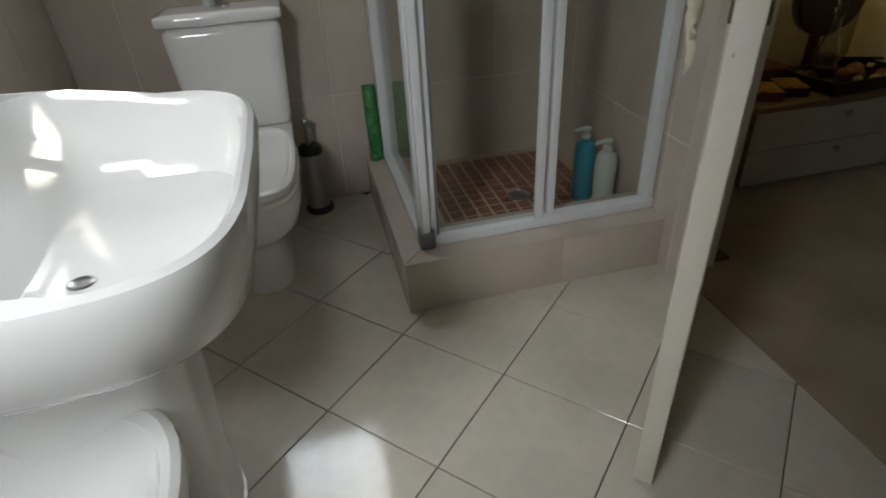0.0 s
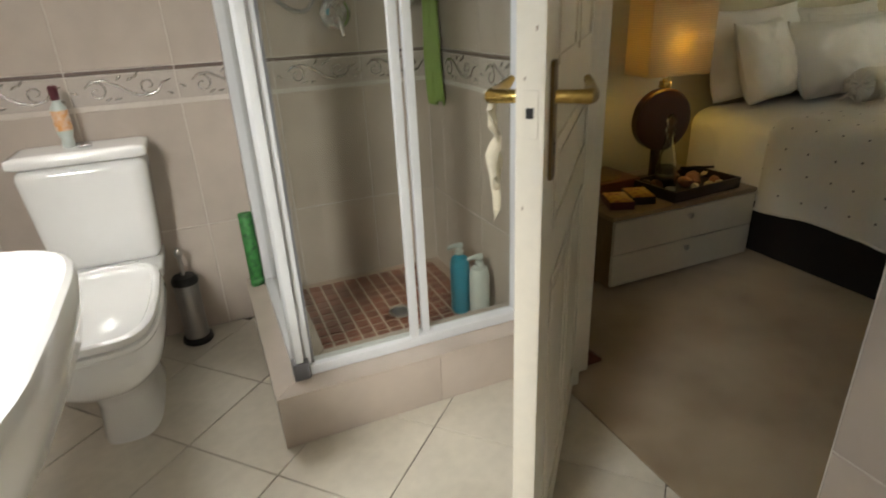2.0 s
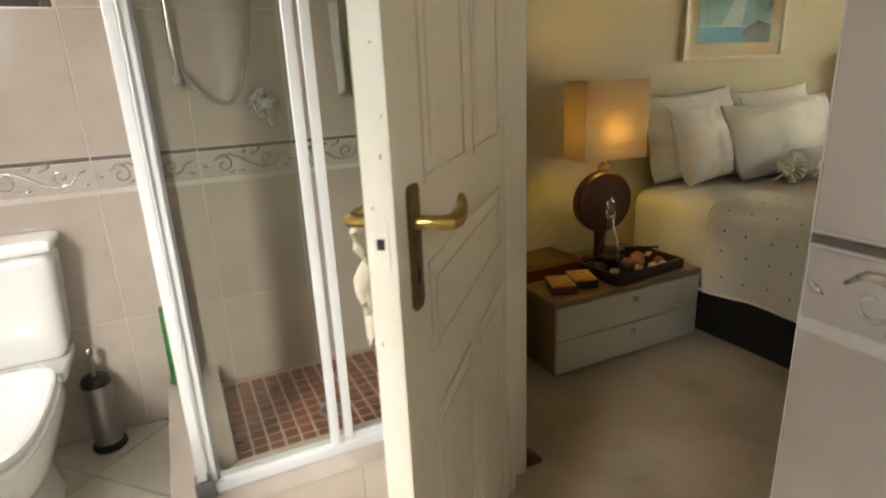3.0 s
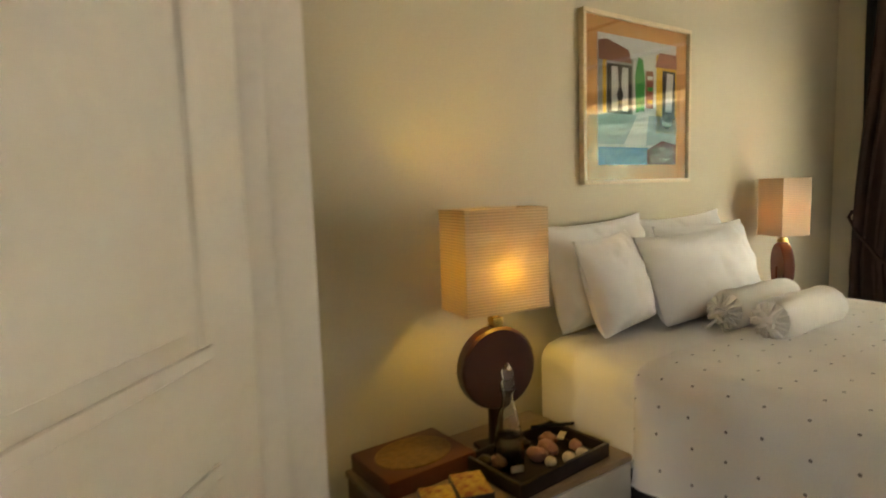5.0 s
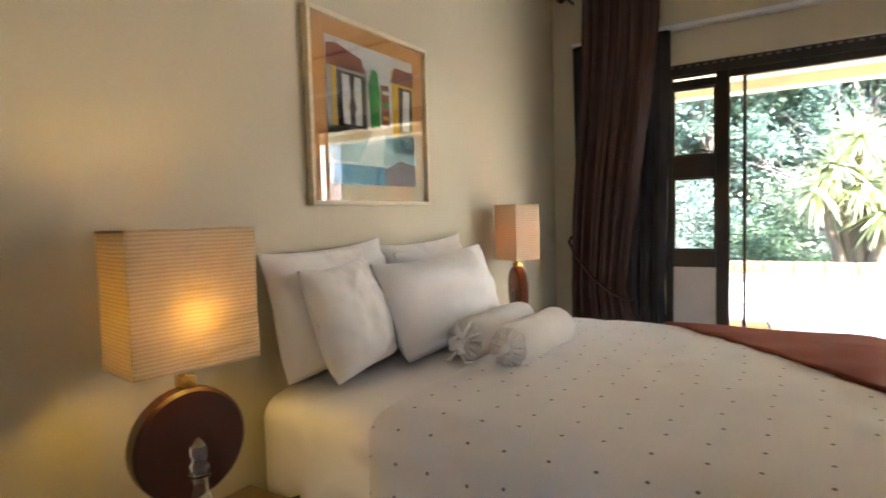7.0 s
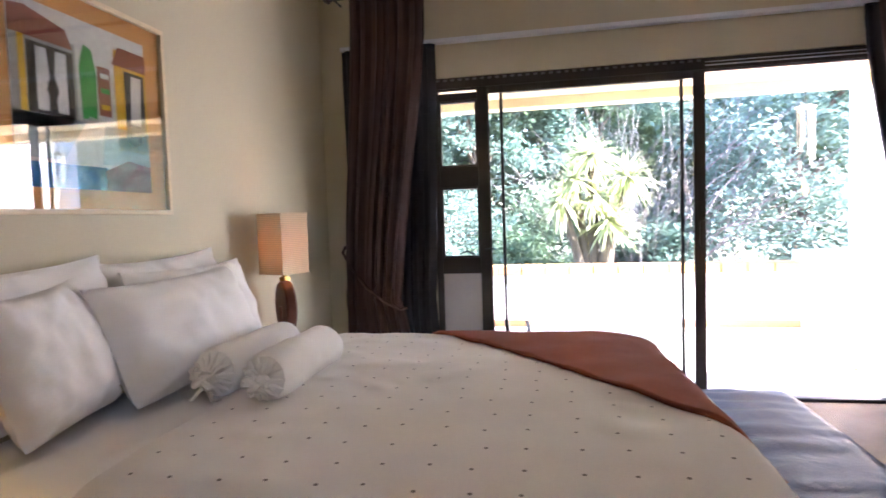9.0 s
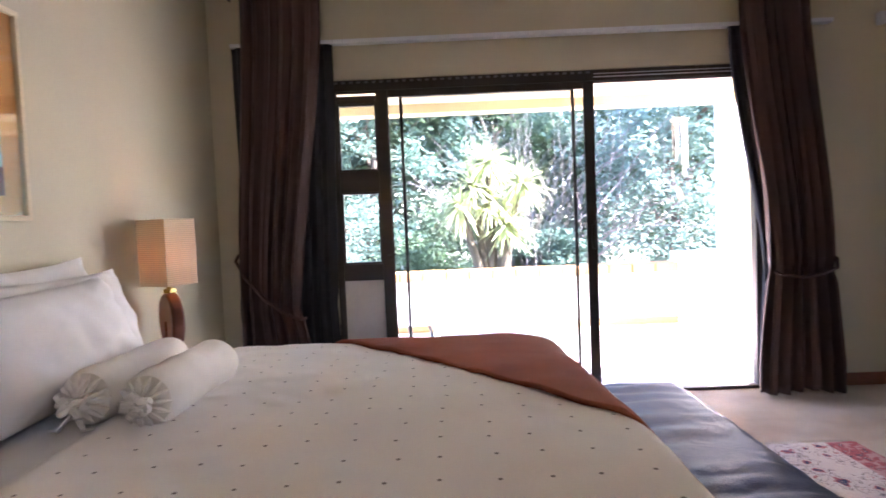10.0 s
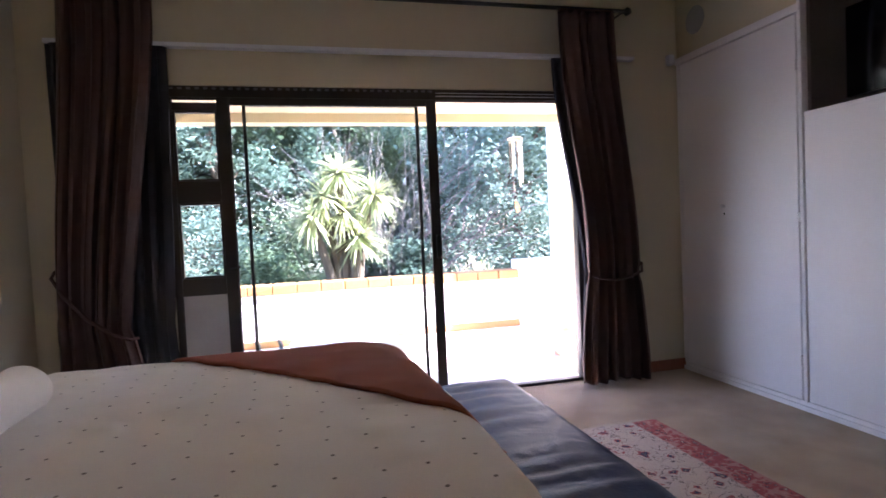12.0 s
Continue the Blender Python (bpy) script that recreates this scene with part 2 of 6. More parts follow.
M_ORANGE = surf("orange_label", (0.75, 0.30, 0.05), 0.4, grain=60, spread=0.5, dark=(0.8, 0.7, 0.6))
M_MAROON = surf("maroon_plastic", (0.10, 0.015, 0.025), 0.4, grain=40)
M_RIBBON = surf("cream_ribbon", (0.66, 0.60, 0.46), 0.6, grain=120, spread=0.15)
M_DARKWOOD = surf("dark_red_wood", (0.050, 0.012, 0.008), 0.34, grain=18, spread=0.05, bump=0.05, stretch=(1, 1, 8), coat=0.3)
M_REDWOOD = surf("red_brown_wood", (0.15, 0.040, 0.020), 0.42, grain=18, spread=0.15, bump=0.05, stretch=(1, 1, 8), coat=0.05)
M_TOPWOOD = surf("oak_veneer", (0.30, 0.20, 0.11), 0.3, grain=16, spread=0.3, bump=0.04, stretch=(1, 10, 10), coat=0.3)
M_SIDEWOOD = surf("walnut_veneer", (0.20, 0.12, 0.06), 0.45, grain=16, spread=0.3, bump=0.04, stretch=(8, 8, 1))
M_CHIP = surf("bare_chipped_wood", (0.42, 0.33, 0.24), 0.8, grain=80)
M_DRAWER = surf("cream_lacquer", (0.62, 0.58, 0.50), 0.35, grain=40, spread=0.04, bump=0.02)
M_SHADE = shade_cloth("ribbed_shade_cloth", (0.80, 0.66, 0.44))
M_TRAY = surf("dark_tray_wood", (0.03, 0.016, 0.012), 0.35, grain=30, spread=0.3)
M_STONE = surf("rose_stone", (0.42, 0.20, 0.14), 0.55, grain=26, spread=0.5, bump=0.4)
M_SHELL = surf("cream_shell", (0.66, 0.55, 0.38), 0.5, grain=40, spread=0.3, bump=0.3)
M_CARAFE = solid_glass("carafe_glass", (0.95, 0.97, 0.96), 0.02)
M_WATER = solid_glass("still_water", (0.90, 0.94, 0.92), 0.0)
M_BOOKY = surf("yellow_box_print", (0.62, 0.42, 0.08), 0.4, grain=38, spread=0.6, dark=(0.30, 0.05, 0.02))
M_BOOKB = surf("dark_box_side", (0.035, 0.025, 0.03), 0.4, grain=30)
M_PLATE = surf("woven_amber_mat", (0.26, 0.14, 0.045), 0.5, grain=45, spread=0.4, bump=0.3)
M_SHEET = surf("white_cotton", (0.88, 0.85, 0.79), 0.9, grain=240, spread=0.03, bump=0.10, stain=5, stained=0.04, sheen=0.2, crease=0.55, fold=4.5)
M_COVER = dotted_cloth("dotted_bedspread", (0.86, 0.82, 0.75), (0.10, 0.075, 0.06), 0.108)
M_TOWEL = surf("cream_towel", (0.88, 0.84, 0.74), 0.98, grain=380, spread=0.06, bump=0.3, sheen=0.2, crease=0.15, fold=7.0)
M_BEDBASE = surf("black_bed_base", (0.018, 0.013, 0.012), 0.8, grain=200, spread=0.2)
M_THROW = surf("rust_throw", (0.30, 0.072, 0.028), 0.95, grain=220, spread=0.22, bump=0.4, stain=9, stained=0.15, crease=0.7)
M_LEATHER = surf("navy_leather", (0.028, 0.062, 0.165), 0.42, grain=130, spread=0.2, bump=0.2, stain=6, crease=0.15, fold=9.0)
M_RUG = rug_mat("persian_rug_wool")
M_FRINGE = surf("rug_fringe", (0.50, 0.44, 0.34), 0.95, grain=200)
M_CURTAIN = surf("brown_curtain", (0.080, 0.037, 0.027), 0.7, grain=200, spread=0.2, bump=0.15, stain=6, stained=0.2, stretch=(1, 1, 0.2))
M_LINER = surf("charcoal_liner", (0.026, 0.026, 0.031), 0.85, grain=200, spread=0.15)
M_BRONZE = surf("bronze_aluminium", (0.035, 0.026, 0.021), 0.4, grain=60, spread=0.15, metal=0.2)
M_FROST = surf("frosted_panel", (0.55, 0.54, 0.53), 0.5, grain=60, spread=0.05)
M_NICHE = surf("niche_dark_brown", (0.13, 0.105, 0.09), 0.6, grain=60, spread=0.15, bump=0.04)
M_CLOSET = surf("closet_white_paint", (0.78, 0.77, 0.77), 0.5, grain=70, spread=0.03, bump=0.03, stain=2, stained=0.06)
M_SKIRT = surf("red_wood_skirting", (0.28, 0.10, 0.045), 0.45, grain=20, spread=0.3, stretch=(8, 1, 8))
M_TVSCREEN = surf("dark_screen", (0.004, 0.004, 0.005), 0.12, grain=20, bump=0.0)
M_GRILLE = surf("speaker_grille", (0.36, 0.35, 0.34), 0.7, grain=300, spread=0.3, bump=0.3)
M_PALEWOOD = surf("pale_frame_wood", (0.74, 0.62, 0.40), 0.45, grain=22, spread=0.15, stretch=(1, 1, 6))
M_MATBOARD = surf("orange_tan_mount", (0.78, 0.38, 0.13), 0.85, grain=120, spread=0.1)
M_PATIO = surf("pale_patio_tile", (0.80, 0.73, 0.67), 0.7, grain=40, spread=0.15, bump=0.1, pieces=0.06)
M_PATIOGROUT = surf("patio_grout", (0.45, 0.40, 0.34), 0.9, grain=60)
M_PARAPET = surf("white_exterior_paint", (0.88, 0.86, 0.83), 0.8, grain=60, spread=0.05, bump=0.1, stain=1.5)
M_COPING = surf("clay_coping_brick", (0.40, 0.20, 0.07), 0.75, grain=40, spread=0.2, bump=0.2, pieces=0.12)
M_SOFFIT = surf("cream_soffit", (0.76, 0.62, 0.38), 0.8, grain=60, spread=0.04)
M_BARK = surf("bark", (0.13, 0.10, 0.075), 0.95, grain=22, spread=0.5, bump=0.7, stretch=(3, 3, 0.6))
M_LEAFA = leaf_mat("blue_green_leaves", (0.125, 0.20, 0.16))
M_LEAFB = leaf_mat("green_leaves", (0.09, 0.145, 0.08))
M_LEAFC = leaf_mat("pale_strap_leaves", (0.46, 0.50, 0.27), 0.45)
M_TWIG = surf("grey_twigs", (0.17, 0.145, 0.145), 0.9, grain=30)
M_GROUND = surf("garden_soil_and_grass", (0.085, 0.085, 0.045), 0.95, grain=14, spread=0.5, bump=0.5, stain=0.6, stained=0.3)
M_POT = surf("terracotta_pot", (0.60, 0.38, 0.28), 0.7, grain=40, spread=0.2)
ART = {k: surf("art_" + k, c, 0.7, grain=60, spread=0.25, bump=0.15) for k, c in {
    "white": (0.80, 0.80, 0.78), "grey": (0.42, 0.42, 0.40), "green": (0.02, 0.36, 0.06), "blue": (0.01, 0.20, 0.50), "yellow": (0.85, 0.50, 0.01),
    "maroon": (0.20, 0.03, 0.05), "brown": (0.34, 0.10, 0.06), "dark": (0.035, 0.03, 0.035), "paleblue": (0.45, 0.55, 0.60)}.items()}


# ---- building helpers ----
ORIGIN = {}


def thing(name, at, label, category, group="", kind=""):
    ob = tagged(new(name), label, category, group, kind)
    ob.location = at
    ORIGIN[ob.name] = Vector(at)
    return ob


def part(name, bm, material, parent=None, label="", smooth=True, at=None):
    """Links a bmesh, drawn in world places, as one mesh object under a thing or part."""
    me = bpy.data.meshes.new(name)
    o = Vector(at) if at else (ORIGIN[parent.name] if parent else Vector((0, 0, 0)))
    bmesh.ops.translate(bm, verts=bm.verts, vec=-o)
    bmesh.ops.recalc_face_normals(bm, faces=bm.faces)
    bm.to_mesh(me)
    bm.free()
    me.materials.append(material)
    if smooth:
        me.shade_smooth()
        me.set_sharp_from_angle(angle=radians(38))
    ob = new(name, me)
    if parent:
        ob.parent = parent
    ORIGIN[ob.name] = o
    if label:
        tagged(ob, label)
    return ob


def setting(name, bm, material, label, category="structure"):
    ob = part(name, bm, material, None, "", True)
    return tagged(ob, label, category, "", "structure")


def bx(x0, x1, y0, y1, z0, z1, bevel=0.0, bm=None, seg=2):
    own = bmesh.new()
    bmesh.ops.create_cube(own, size=1)
    for v in own.verts:
        v.co = Vector((x0 + (v.co.x + .5) * (x1 - x0), y0 + (v.co.y + .5) * (y1 - y0), z0 + (v.co.z + .5) * (z1 - z0)))
    if bevel:
        bmesh.ops.bevel(own, geom=list(own.edges), offset=bevel, segments=seg, profile=0.6, affect="EDGES")
    return own if bm is None else join(bm, own)


def join(bm, other):
    me = bpy.data.meshes.new("tmp")
    other.to_mesh(me)
    other.free()
    bm.from_mesh(me)
    bpy.data.meshes.remove(me)
    return bm


def turned(bm, m):
    bmesh.ops.transform(bm, matrix=m, verts=bm.verts)
    return bm


def lathe(profile, at, seg=28, axis=None, squash=(1, 1)):
    """A turned shape: (radius, height) pairs, from the foot up."""
    bm = bmesh.new()
    rings = []
    for r, z in profile:
        rings.append([bm.verts.new((r * math.cos(2 * math.pi * k / seg) * squash[0], r * math.sin(2 * math.pi * k / seg) * squash[1], z)) for k in range(seg)])
    for a, b in zip(rings, rings[1:]):
        for k in range(seg):
            bm.faces.new((a[k], a[(k + 1) % seg], b[(k + 1) % seg], b[k]))
    bm.faces.new(rings[0][::-1])
    bm.faces.new(rings[-1])
    if axis is not None:
        turned(bm, Vector((0, 0, 1)).rotation_difference(Vector(axis)).to_matrix().to_4x4())
    return turned(bm, Matrix.Translation(at))


def tube(points, radius, seg=8, bm=None, flat=1.0):
    """A round bar along points; radius may be a list."""
    pts = [Vector(p) for p in points]
    rad = radius if isinstance(radius, (list, tuple)) else [radius] * len(pts)
    own = bmesh.new()
    rings, up = [], Vector((0.31, 0.17, 0.93))
    for i, p in enumerate(pts):
        d = (pts[min(i + 1, len(pts) - 1)] - pts[max(i - 1, 0)]).normalized()
        s = d.cross(up)
        s = s.normalized() if s.length > 1e-4 else Vector((1, 0, 0))
        u = s.cross(d)
        rings.append([own.verts.new(p + rad[i] * (math.cos(2 * math.pi * k / seg) * s + flat * math.sin(2 * math.pi * k / seg) * u)) for k in range(seg)])
    for a, b in zip(rings, rings[1:]):
        for k in range(seg):
            own.faces.new((a[k], a[(k + 1) % seg], b[(k + 1) % seg], b[k]))
    own.faces.new(rings[0][::-1])
    own.faces.new(rings[-1])
    return own if bm is None else join(bm, own)


def roundbox(lo, hi, r, n=12, wobble=0.0, freq=6.0, seed=0.0):
    """A soft box with edges of radius r; wobble: uneven stuffing."""
    bm = bmesh.new()
    bmesh.ops.create_cube(bm, size=2)
    bmesh.ops.subdivide_edges(bm, edges=list(bm.edges), cuts=n, use_grid_fill=True)
    lo, hi = Vector(lo), Vector(hi)
    c, h = (lo + hi) / 2, (hi - lo) / 2
    rr = [min(r, q) for q in h]
    for v in bm.verts:
        # more rows of vertices near the rounded edges
        q = Vector([math.copysign(abs(t) ** 0.72, t) * h[i] for i, t in enumerate(v.co)])
        inner = Vector([max(-(h[i] - rr[i]), min(h[i] - rr[i], q[i])) for i in range(3)])
        d = q - inner
        if d.length > 1e-6:
            d = Vector([d[i] / max(rr[i], 1e-6) for i in range(3)])
            d = d.normalized()
            d = Vector([d[i] * rr[i] for i in range(3)])
        v.co = inner + d
        if wobble:
            nrm = v.co.normalized()
            v.co += nrm * wobble * noise.noise(v.co * freq + Vector((seed, seed * 2, 3)))
    return turned(bm, Matrix.Translation(c))


def prism(outline, lo, hi, plane="xy"):
    """A flat plate of an outline in a plane, from lo to hi across it."""
    bm = bmesh.new()
    put = {"xy": lambda a, b, c: (a, b, c), "xz": lambda a, b, c: (a, c, b), "yz": lambda a, b, c: (c, a, b)}[plane]
    a = [bm.verts.new(put(*p, lo)) for p in outline]
    b = [bm.verts.new(put(*p, hi)) for p in outline]
    bm.faces.new(a)
    bm.faces.new(b[::-1])
    for i in range(len(a)):
        j = (i + 1) % len(a)
        bm.faces.new((a[i], b[i], b[j], a[j]))
    return bm


def clipped(poly, x0, x1, y0, y1):
    for ax, lim, keep in ((0, x0, 1), (0, x1, -1), (1, y0, 1), (1, y1, -1)):
        out = []
        for p, q in zip(poly, poly[1:] + poly[:1]):
            ip, iq = (p[ax] - lim) * keep >= 0, (q[ax] - lim) * keep >= 0
            if ip:
                out.append(p)
            if ip != iq:
                f = (lim - p[ax]) / (q[ax] - p[ax])
                out.append((p[0] + f * (q[0] - p[0]), p[1] + f * (q[1] - p[1])))
        poly = out
        if len(poly) < 3:
            return []
    return poly


SHARED = {}


def piece(name, key, make, material, parent, at=(0, 0, 0), turn=0.0):
    """One of many alike pieces: an object of its own on a shared mesh."""
    me = SHARED.get(key)
    if me is None:
        bm = make()
        bmesh.ops.recalc_face_normals(bm, faces=bm.faces)
        me = bpy.data.meshes.new(name)
        bm.to_mesh(me)
        bm.free()
        me.materials.append(material)
        SHARED[key] = me
    ob = new(name, me)
    ob.parent = parent
    ob.matrix_basis = pose(*at, 0, 0, turn)
    ORIGIN[ob.name] = Vector((0, 0, 0))
    return ob


def bevelled_plate(w, h, t, b, plane="xz"):
    """A tile of w by h, t thick, with a worn edge; its back at 0, its face towards -y (xz), -x (yz) or +z (xy)."""
    bm = bmesh.new()
    def ring(i, d):
        c = ((-w / 2 + i, -h / 2 + i), (w / 2 - i, -h / 2 + i), (w / 2 - i, h / 2 - i), (-w / 2 + i, h / 2 - i))
        return [bm.verts.new({"xz": (p, -d, q), "yz": (-d, p, q), "xy": (p, q, d)}[plane]) for p, q in c]
    a, c, d = ring(0, 0), ring(0, t - b), ring(b, t)
    for p, q in ((a, c), (c, d)):
        for k in range(4):
            bm.faces.new((p[k], p[(k + 1) % 4], q[(k + 1) % 4], q[k]))
    bm.faces.new(d)
    return bm


# ---- large structure ----
BX0, BX1, BY0, BY1 = 0.79, 2.61, -0.90, 2.42
RX0, RX1, RY0, RY1 = 2.77, 6.84, -2.05, 2.425
DY0, DY1, DTOP = 0.580, 1.498, 2.06
WY0, WY1, WTOP = -1.170, 1.650, 2.15
CEIL = 2.85


def wall_with_hole(name, axis, lo, hi, a0, a1, h0, h1, top, z1, material, label, z0=0.0, hz0=0.0):
    """A wall between lo and hi across, a0 to a1 along, with an opening h0..h1 from hz0 to top that goes through."""
    bm = bmesh.new()
    rects = [(a0, h0, z0, z1), (h1, a1, z0, z1), (h0, h1, top, z1)]
    if hz0 > z0:
        rects.append((h0, h1, z0, hz0))
    for p, q, r, s in rects:
        if axis == "x":
            bx(lo, hi, p, q, r, s, bm=bm)
        else:
            bx(p, q, lo, hi, r, s, bm=bm)
    return setting(name, bm, material, label, "wall")


floor_bath = setting("floor_bathroom", bx(BX0 - .1, 2.655, BY0 - .1, BY1 + .1, -0.12, -0.006), M_GROUT, "bathroom floor slab with dark grout", "floor")
floor_bed = setting("floor_bedroom", bx(2.655, RX1 + .02, RY0 - .7, RY1 + .1, -0.12, 0.0), M_CARPET, "worn beige bedroom carpet with faint stains", "carpet")
wall_bath_back = wall_with_hole("wall_bathroom_north", "y", BY1 + .002, BY1 + .17, BX0 - .12, 2.616, 1.04, 1.65, 2.12, CEIL, M_WALLGROUT, "bathroom wall behind the toilet and shower", hz0=1.50)
wall_bath_left = wall_with_hole("wall_bathroom_west", "x", BX0 - .12, BX0 - .002, BY0 - .12, BY1 + .006, -.38, .14, 2.06, CEIL, M_WALLGROUT, "bathroom wall behind the basin", hz0=1.44)
wall_bath_rear = setting("wall_bathroom_south", bx(BX0 - .006, 2.616, BY0 - .12, BY0, 0, CEIL), M_WALLGROUT, "plain bathroom wall", "wall")
bm = bmesh.new()
for p, q, r, s in ((RY0 - .6, DY0, 0, CEIL), (DY1, BY1 + .17, 0, CEIL), (DY0, DY1, DTOP, CEIL)):
    bx(BX1 + .002, 2.70, p, q, r, s, bm=bm)
bx(BX1 + .002, 2.645, DY0, DY0 + .022, 0, DTOP, bm=bm)
wall_door_tiled = setting("wall_bathroom_east", bm, M_WALLGROUT, "tiled side of the wall between bathroom and bedroom", "wall")
bm = bmesh.new()
for p, q, r, s in ((RY0 - .6, DY0, 0, CEIL), (DY1, BY1 + .17, 0, CEIL), (DY0, DY1, DTOP, CEIL)):
    bx(2.70, RX0, p, q, r, s, bm=bm)
setting("wall_bedroom_west", bm, M_CREAMWALL, "cream painted wall beside the bathroom door", "wall")
setting("wall_bedroom_north", bx(RX0, 7.04, RY1, RY1 + .2, 0, CEIL), M_CREAMWALL, "cream painted wall behind the bed", "wall")
wall_with_hole("wall_bedroom_east", "x", RX1, 7.04, RY0 - .7, RY1, WY0, WY1, WTOP, CEIL, M_CREAMWALL, "cream painted wall round the sliding doors")
setting("wall_bedroom_south", bx(RX0, RX1, RY0 - .75, RY0 - .6, 0, CEIL), M_CREAMWALL, "wall behind the built-in closet", "wall")
setting("ceiling", bx(BX0 - .12, 7.04, RY0 - .75, BY1 + .17, CEIL, CEIL + .15), M_CEILING, "plain painted plaster ceiling", "ceiling")
bm = bmesh.new()
bx(6.826, RX1, RY0 + .02, WY0 - .03, 0.0, 0.085, 0.004, bm)
setting("baseboard", bm, M_SKIRT, "red-brown wooden skirting board", "skirting")
bm = bx(RX0 + .002, RX1 - .02, RY1 - .014, RY1, 0, 0.085, 0.004)
setting("baseboard_north", bm, M_SKIRT, "red-brown wooden skirting board behind the bed", "skirting")

# door lining on both sides of the opening
frame_door = thing("door_frame", (2.70, 1.15, 0), "cream painted wooden door frame", "door frame", kind="structure")
for n, a, b in (("jamb", DY0, DY0 + .022), ("jamb", DY1 - .022, DY1)):
    part(n, bx(2.646, 2.776, a, b, 0, DTOP, 0.003), M_DOORPAINT, frame_door)
part("head", bx(2.646, 2.776, DY0 + .022, DY1 - .022, DTOP - .022, DTOP, 0.003), M_DOORPAINT, frame_door)
part("hinge_post", bx(2.664, 2.70, DY1 - .076, DY1 - .022, 0, DTOP - .022, 0.003), M_DOORPAINT, frame_door)
part("stop", bx(2.702, 2.715, DY1 - .036, DY1 - .022, 0, DTOP - .022, 0.003), M_DOORPAINT, frame_door)
part("architrave", bx(2.770, 2.786, DY1 + .002, DY1 + .055, 0, DTOP + .05, 0.005), M_DOORPAINT, frame_door)

# bathroom window
win_b = thing("window_bathroom", (1.345, 2.52, 1.50), "high bathroom window in a white frame", "window", kind="structure")
for n, b in (("window_frame", (1.04, 1.08, 1.50, 2.12)), ("window_frame", (1.61, 1.65, 1.50, 2.12)), ("window_frame", (1.08, 1.61, 1.50, 1.54)), ("window_frame", (1.08, 1.61, 2.08, 2.12))):
    part(n, bx(b[0], b[1], 2.50, 2.54, b[2], b[3], 0.004), M_BRONZE, win_b)
pn = part("pane", bx(1.08, 1.61, 2.518, 2.522, 1.54, 2.08), M_WINDOWGLASS, win_b)
pn.visible_shadow = False

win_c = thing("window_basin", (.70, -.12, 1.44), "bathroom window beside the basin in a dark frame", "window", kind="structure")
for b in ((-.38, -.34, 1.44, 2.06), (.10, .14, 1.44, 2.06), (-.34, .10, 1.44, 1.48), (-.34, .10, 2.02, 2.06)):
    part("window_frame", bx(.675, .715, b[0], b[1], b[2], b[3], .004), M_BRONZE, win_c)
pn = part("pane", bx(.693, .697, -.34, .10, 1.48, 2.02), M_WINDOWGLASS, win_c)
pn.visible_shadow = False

# shower kerb and base
kerb = thing("shower_kerb", (2.2, 2.0, 0), "raised beige tiled shower kerb", "shower kerb", kind="structure")
KX, KY = 1.757, 1.548
for a, b in ((KX, 2.2575), (2.2585, BX1)):
    part("front_tile", bx(a, b, KY, KY + .02, 0, 0.170, 0.002), M_WALLTILE, kerb)
for a, b in ((KY + .02, 1.88), (1.883, 2.217), (2.22, BY1)):
    part("side_tile", bx(KX, KX + .02, a, b, 0, 0.170, 0.002), M_WALLTILE, kerb)
part("kerb_top", prism([(KX - .003, KY - .003), (BX1, KY - .003), (BX1, 1.745), (1.935, 1.745)], 0.170, 0.179), M_WALLTILE, kerb, "pale glazed kerb top")
part("kerb_top", prism([(KX - .003, KY + .0), (1.934, 1.748), (1.934, BY1), (KX - .003, BY1)], 0.170, 0.179), M_WALLTILE, kerb, "pale glazed kerb top")
part("inner_wall", prism([(KX + .02, KY + .02), (BX1, KY + .02), (BX1, 1.742), (1.932, 1.742), (1.932, BY1), (KX + .02, BY1)], 0.0, 0.170), M_WALLTILE, kerb)
shower_floor = setting("floor_shower", bx(1.932, BX1, 1.742, BY1, 0.0, 0.0945), M_MOSAICGROUT, "shower floor with pale grout", "shower floor")

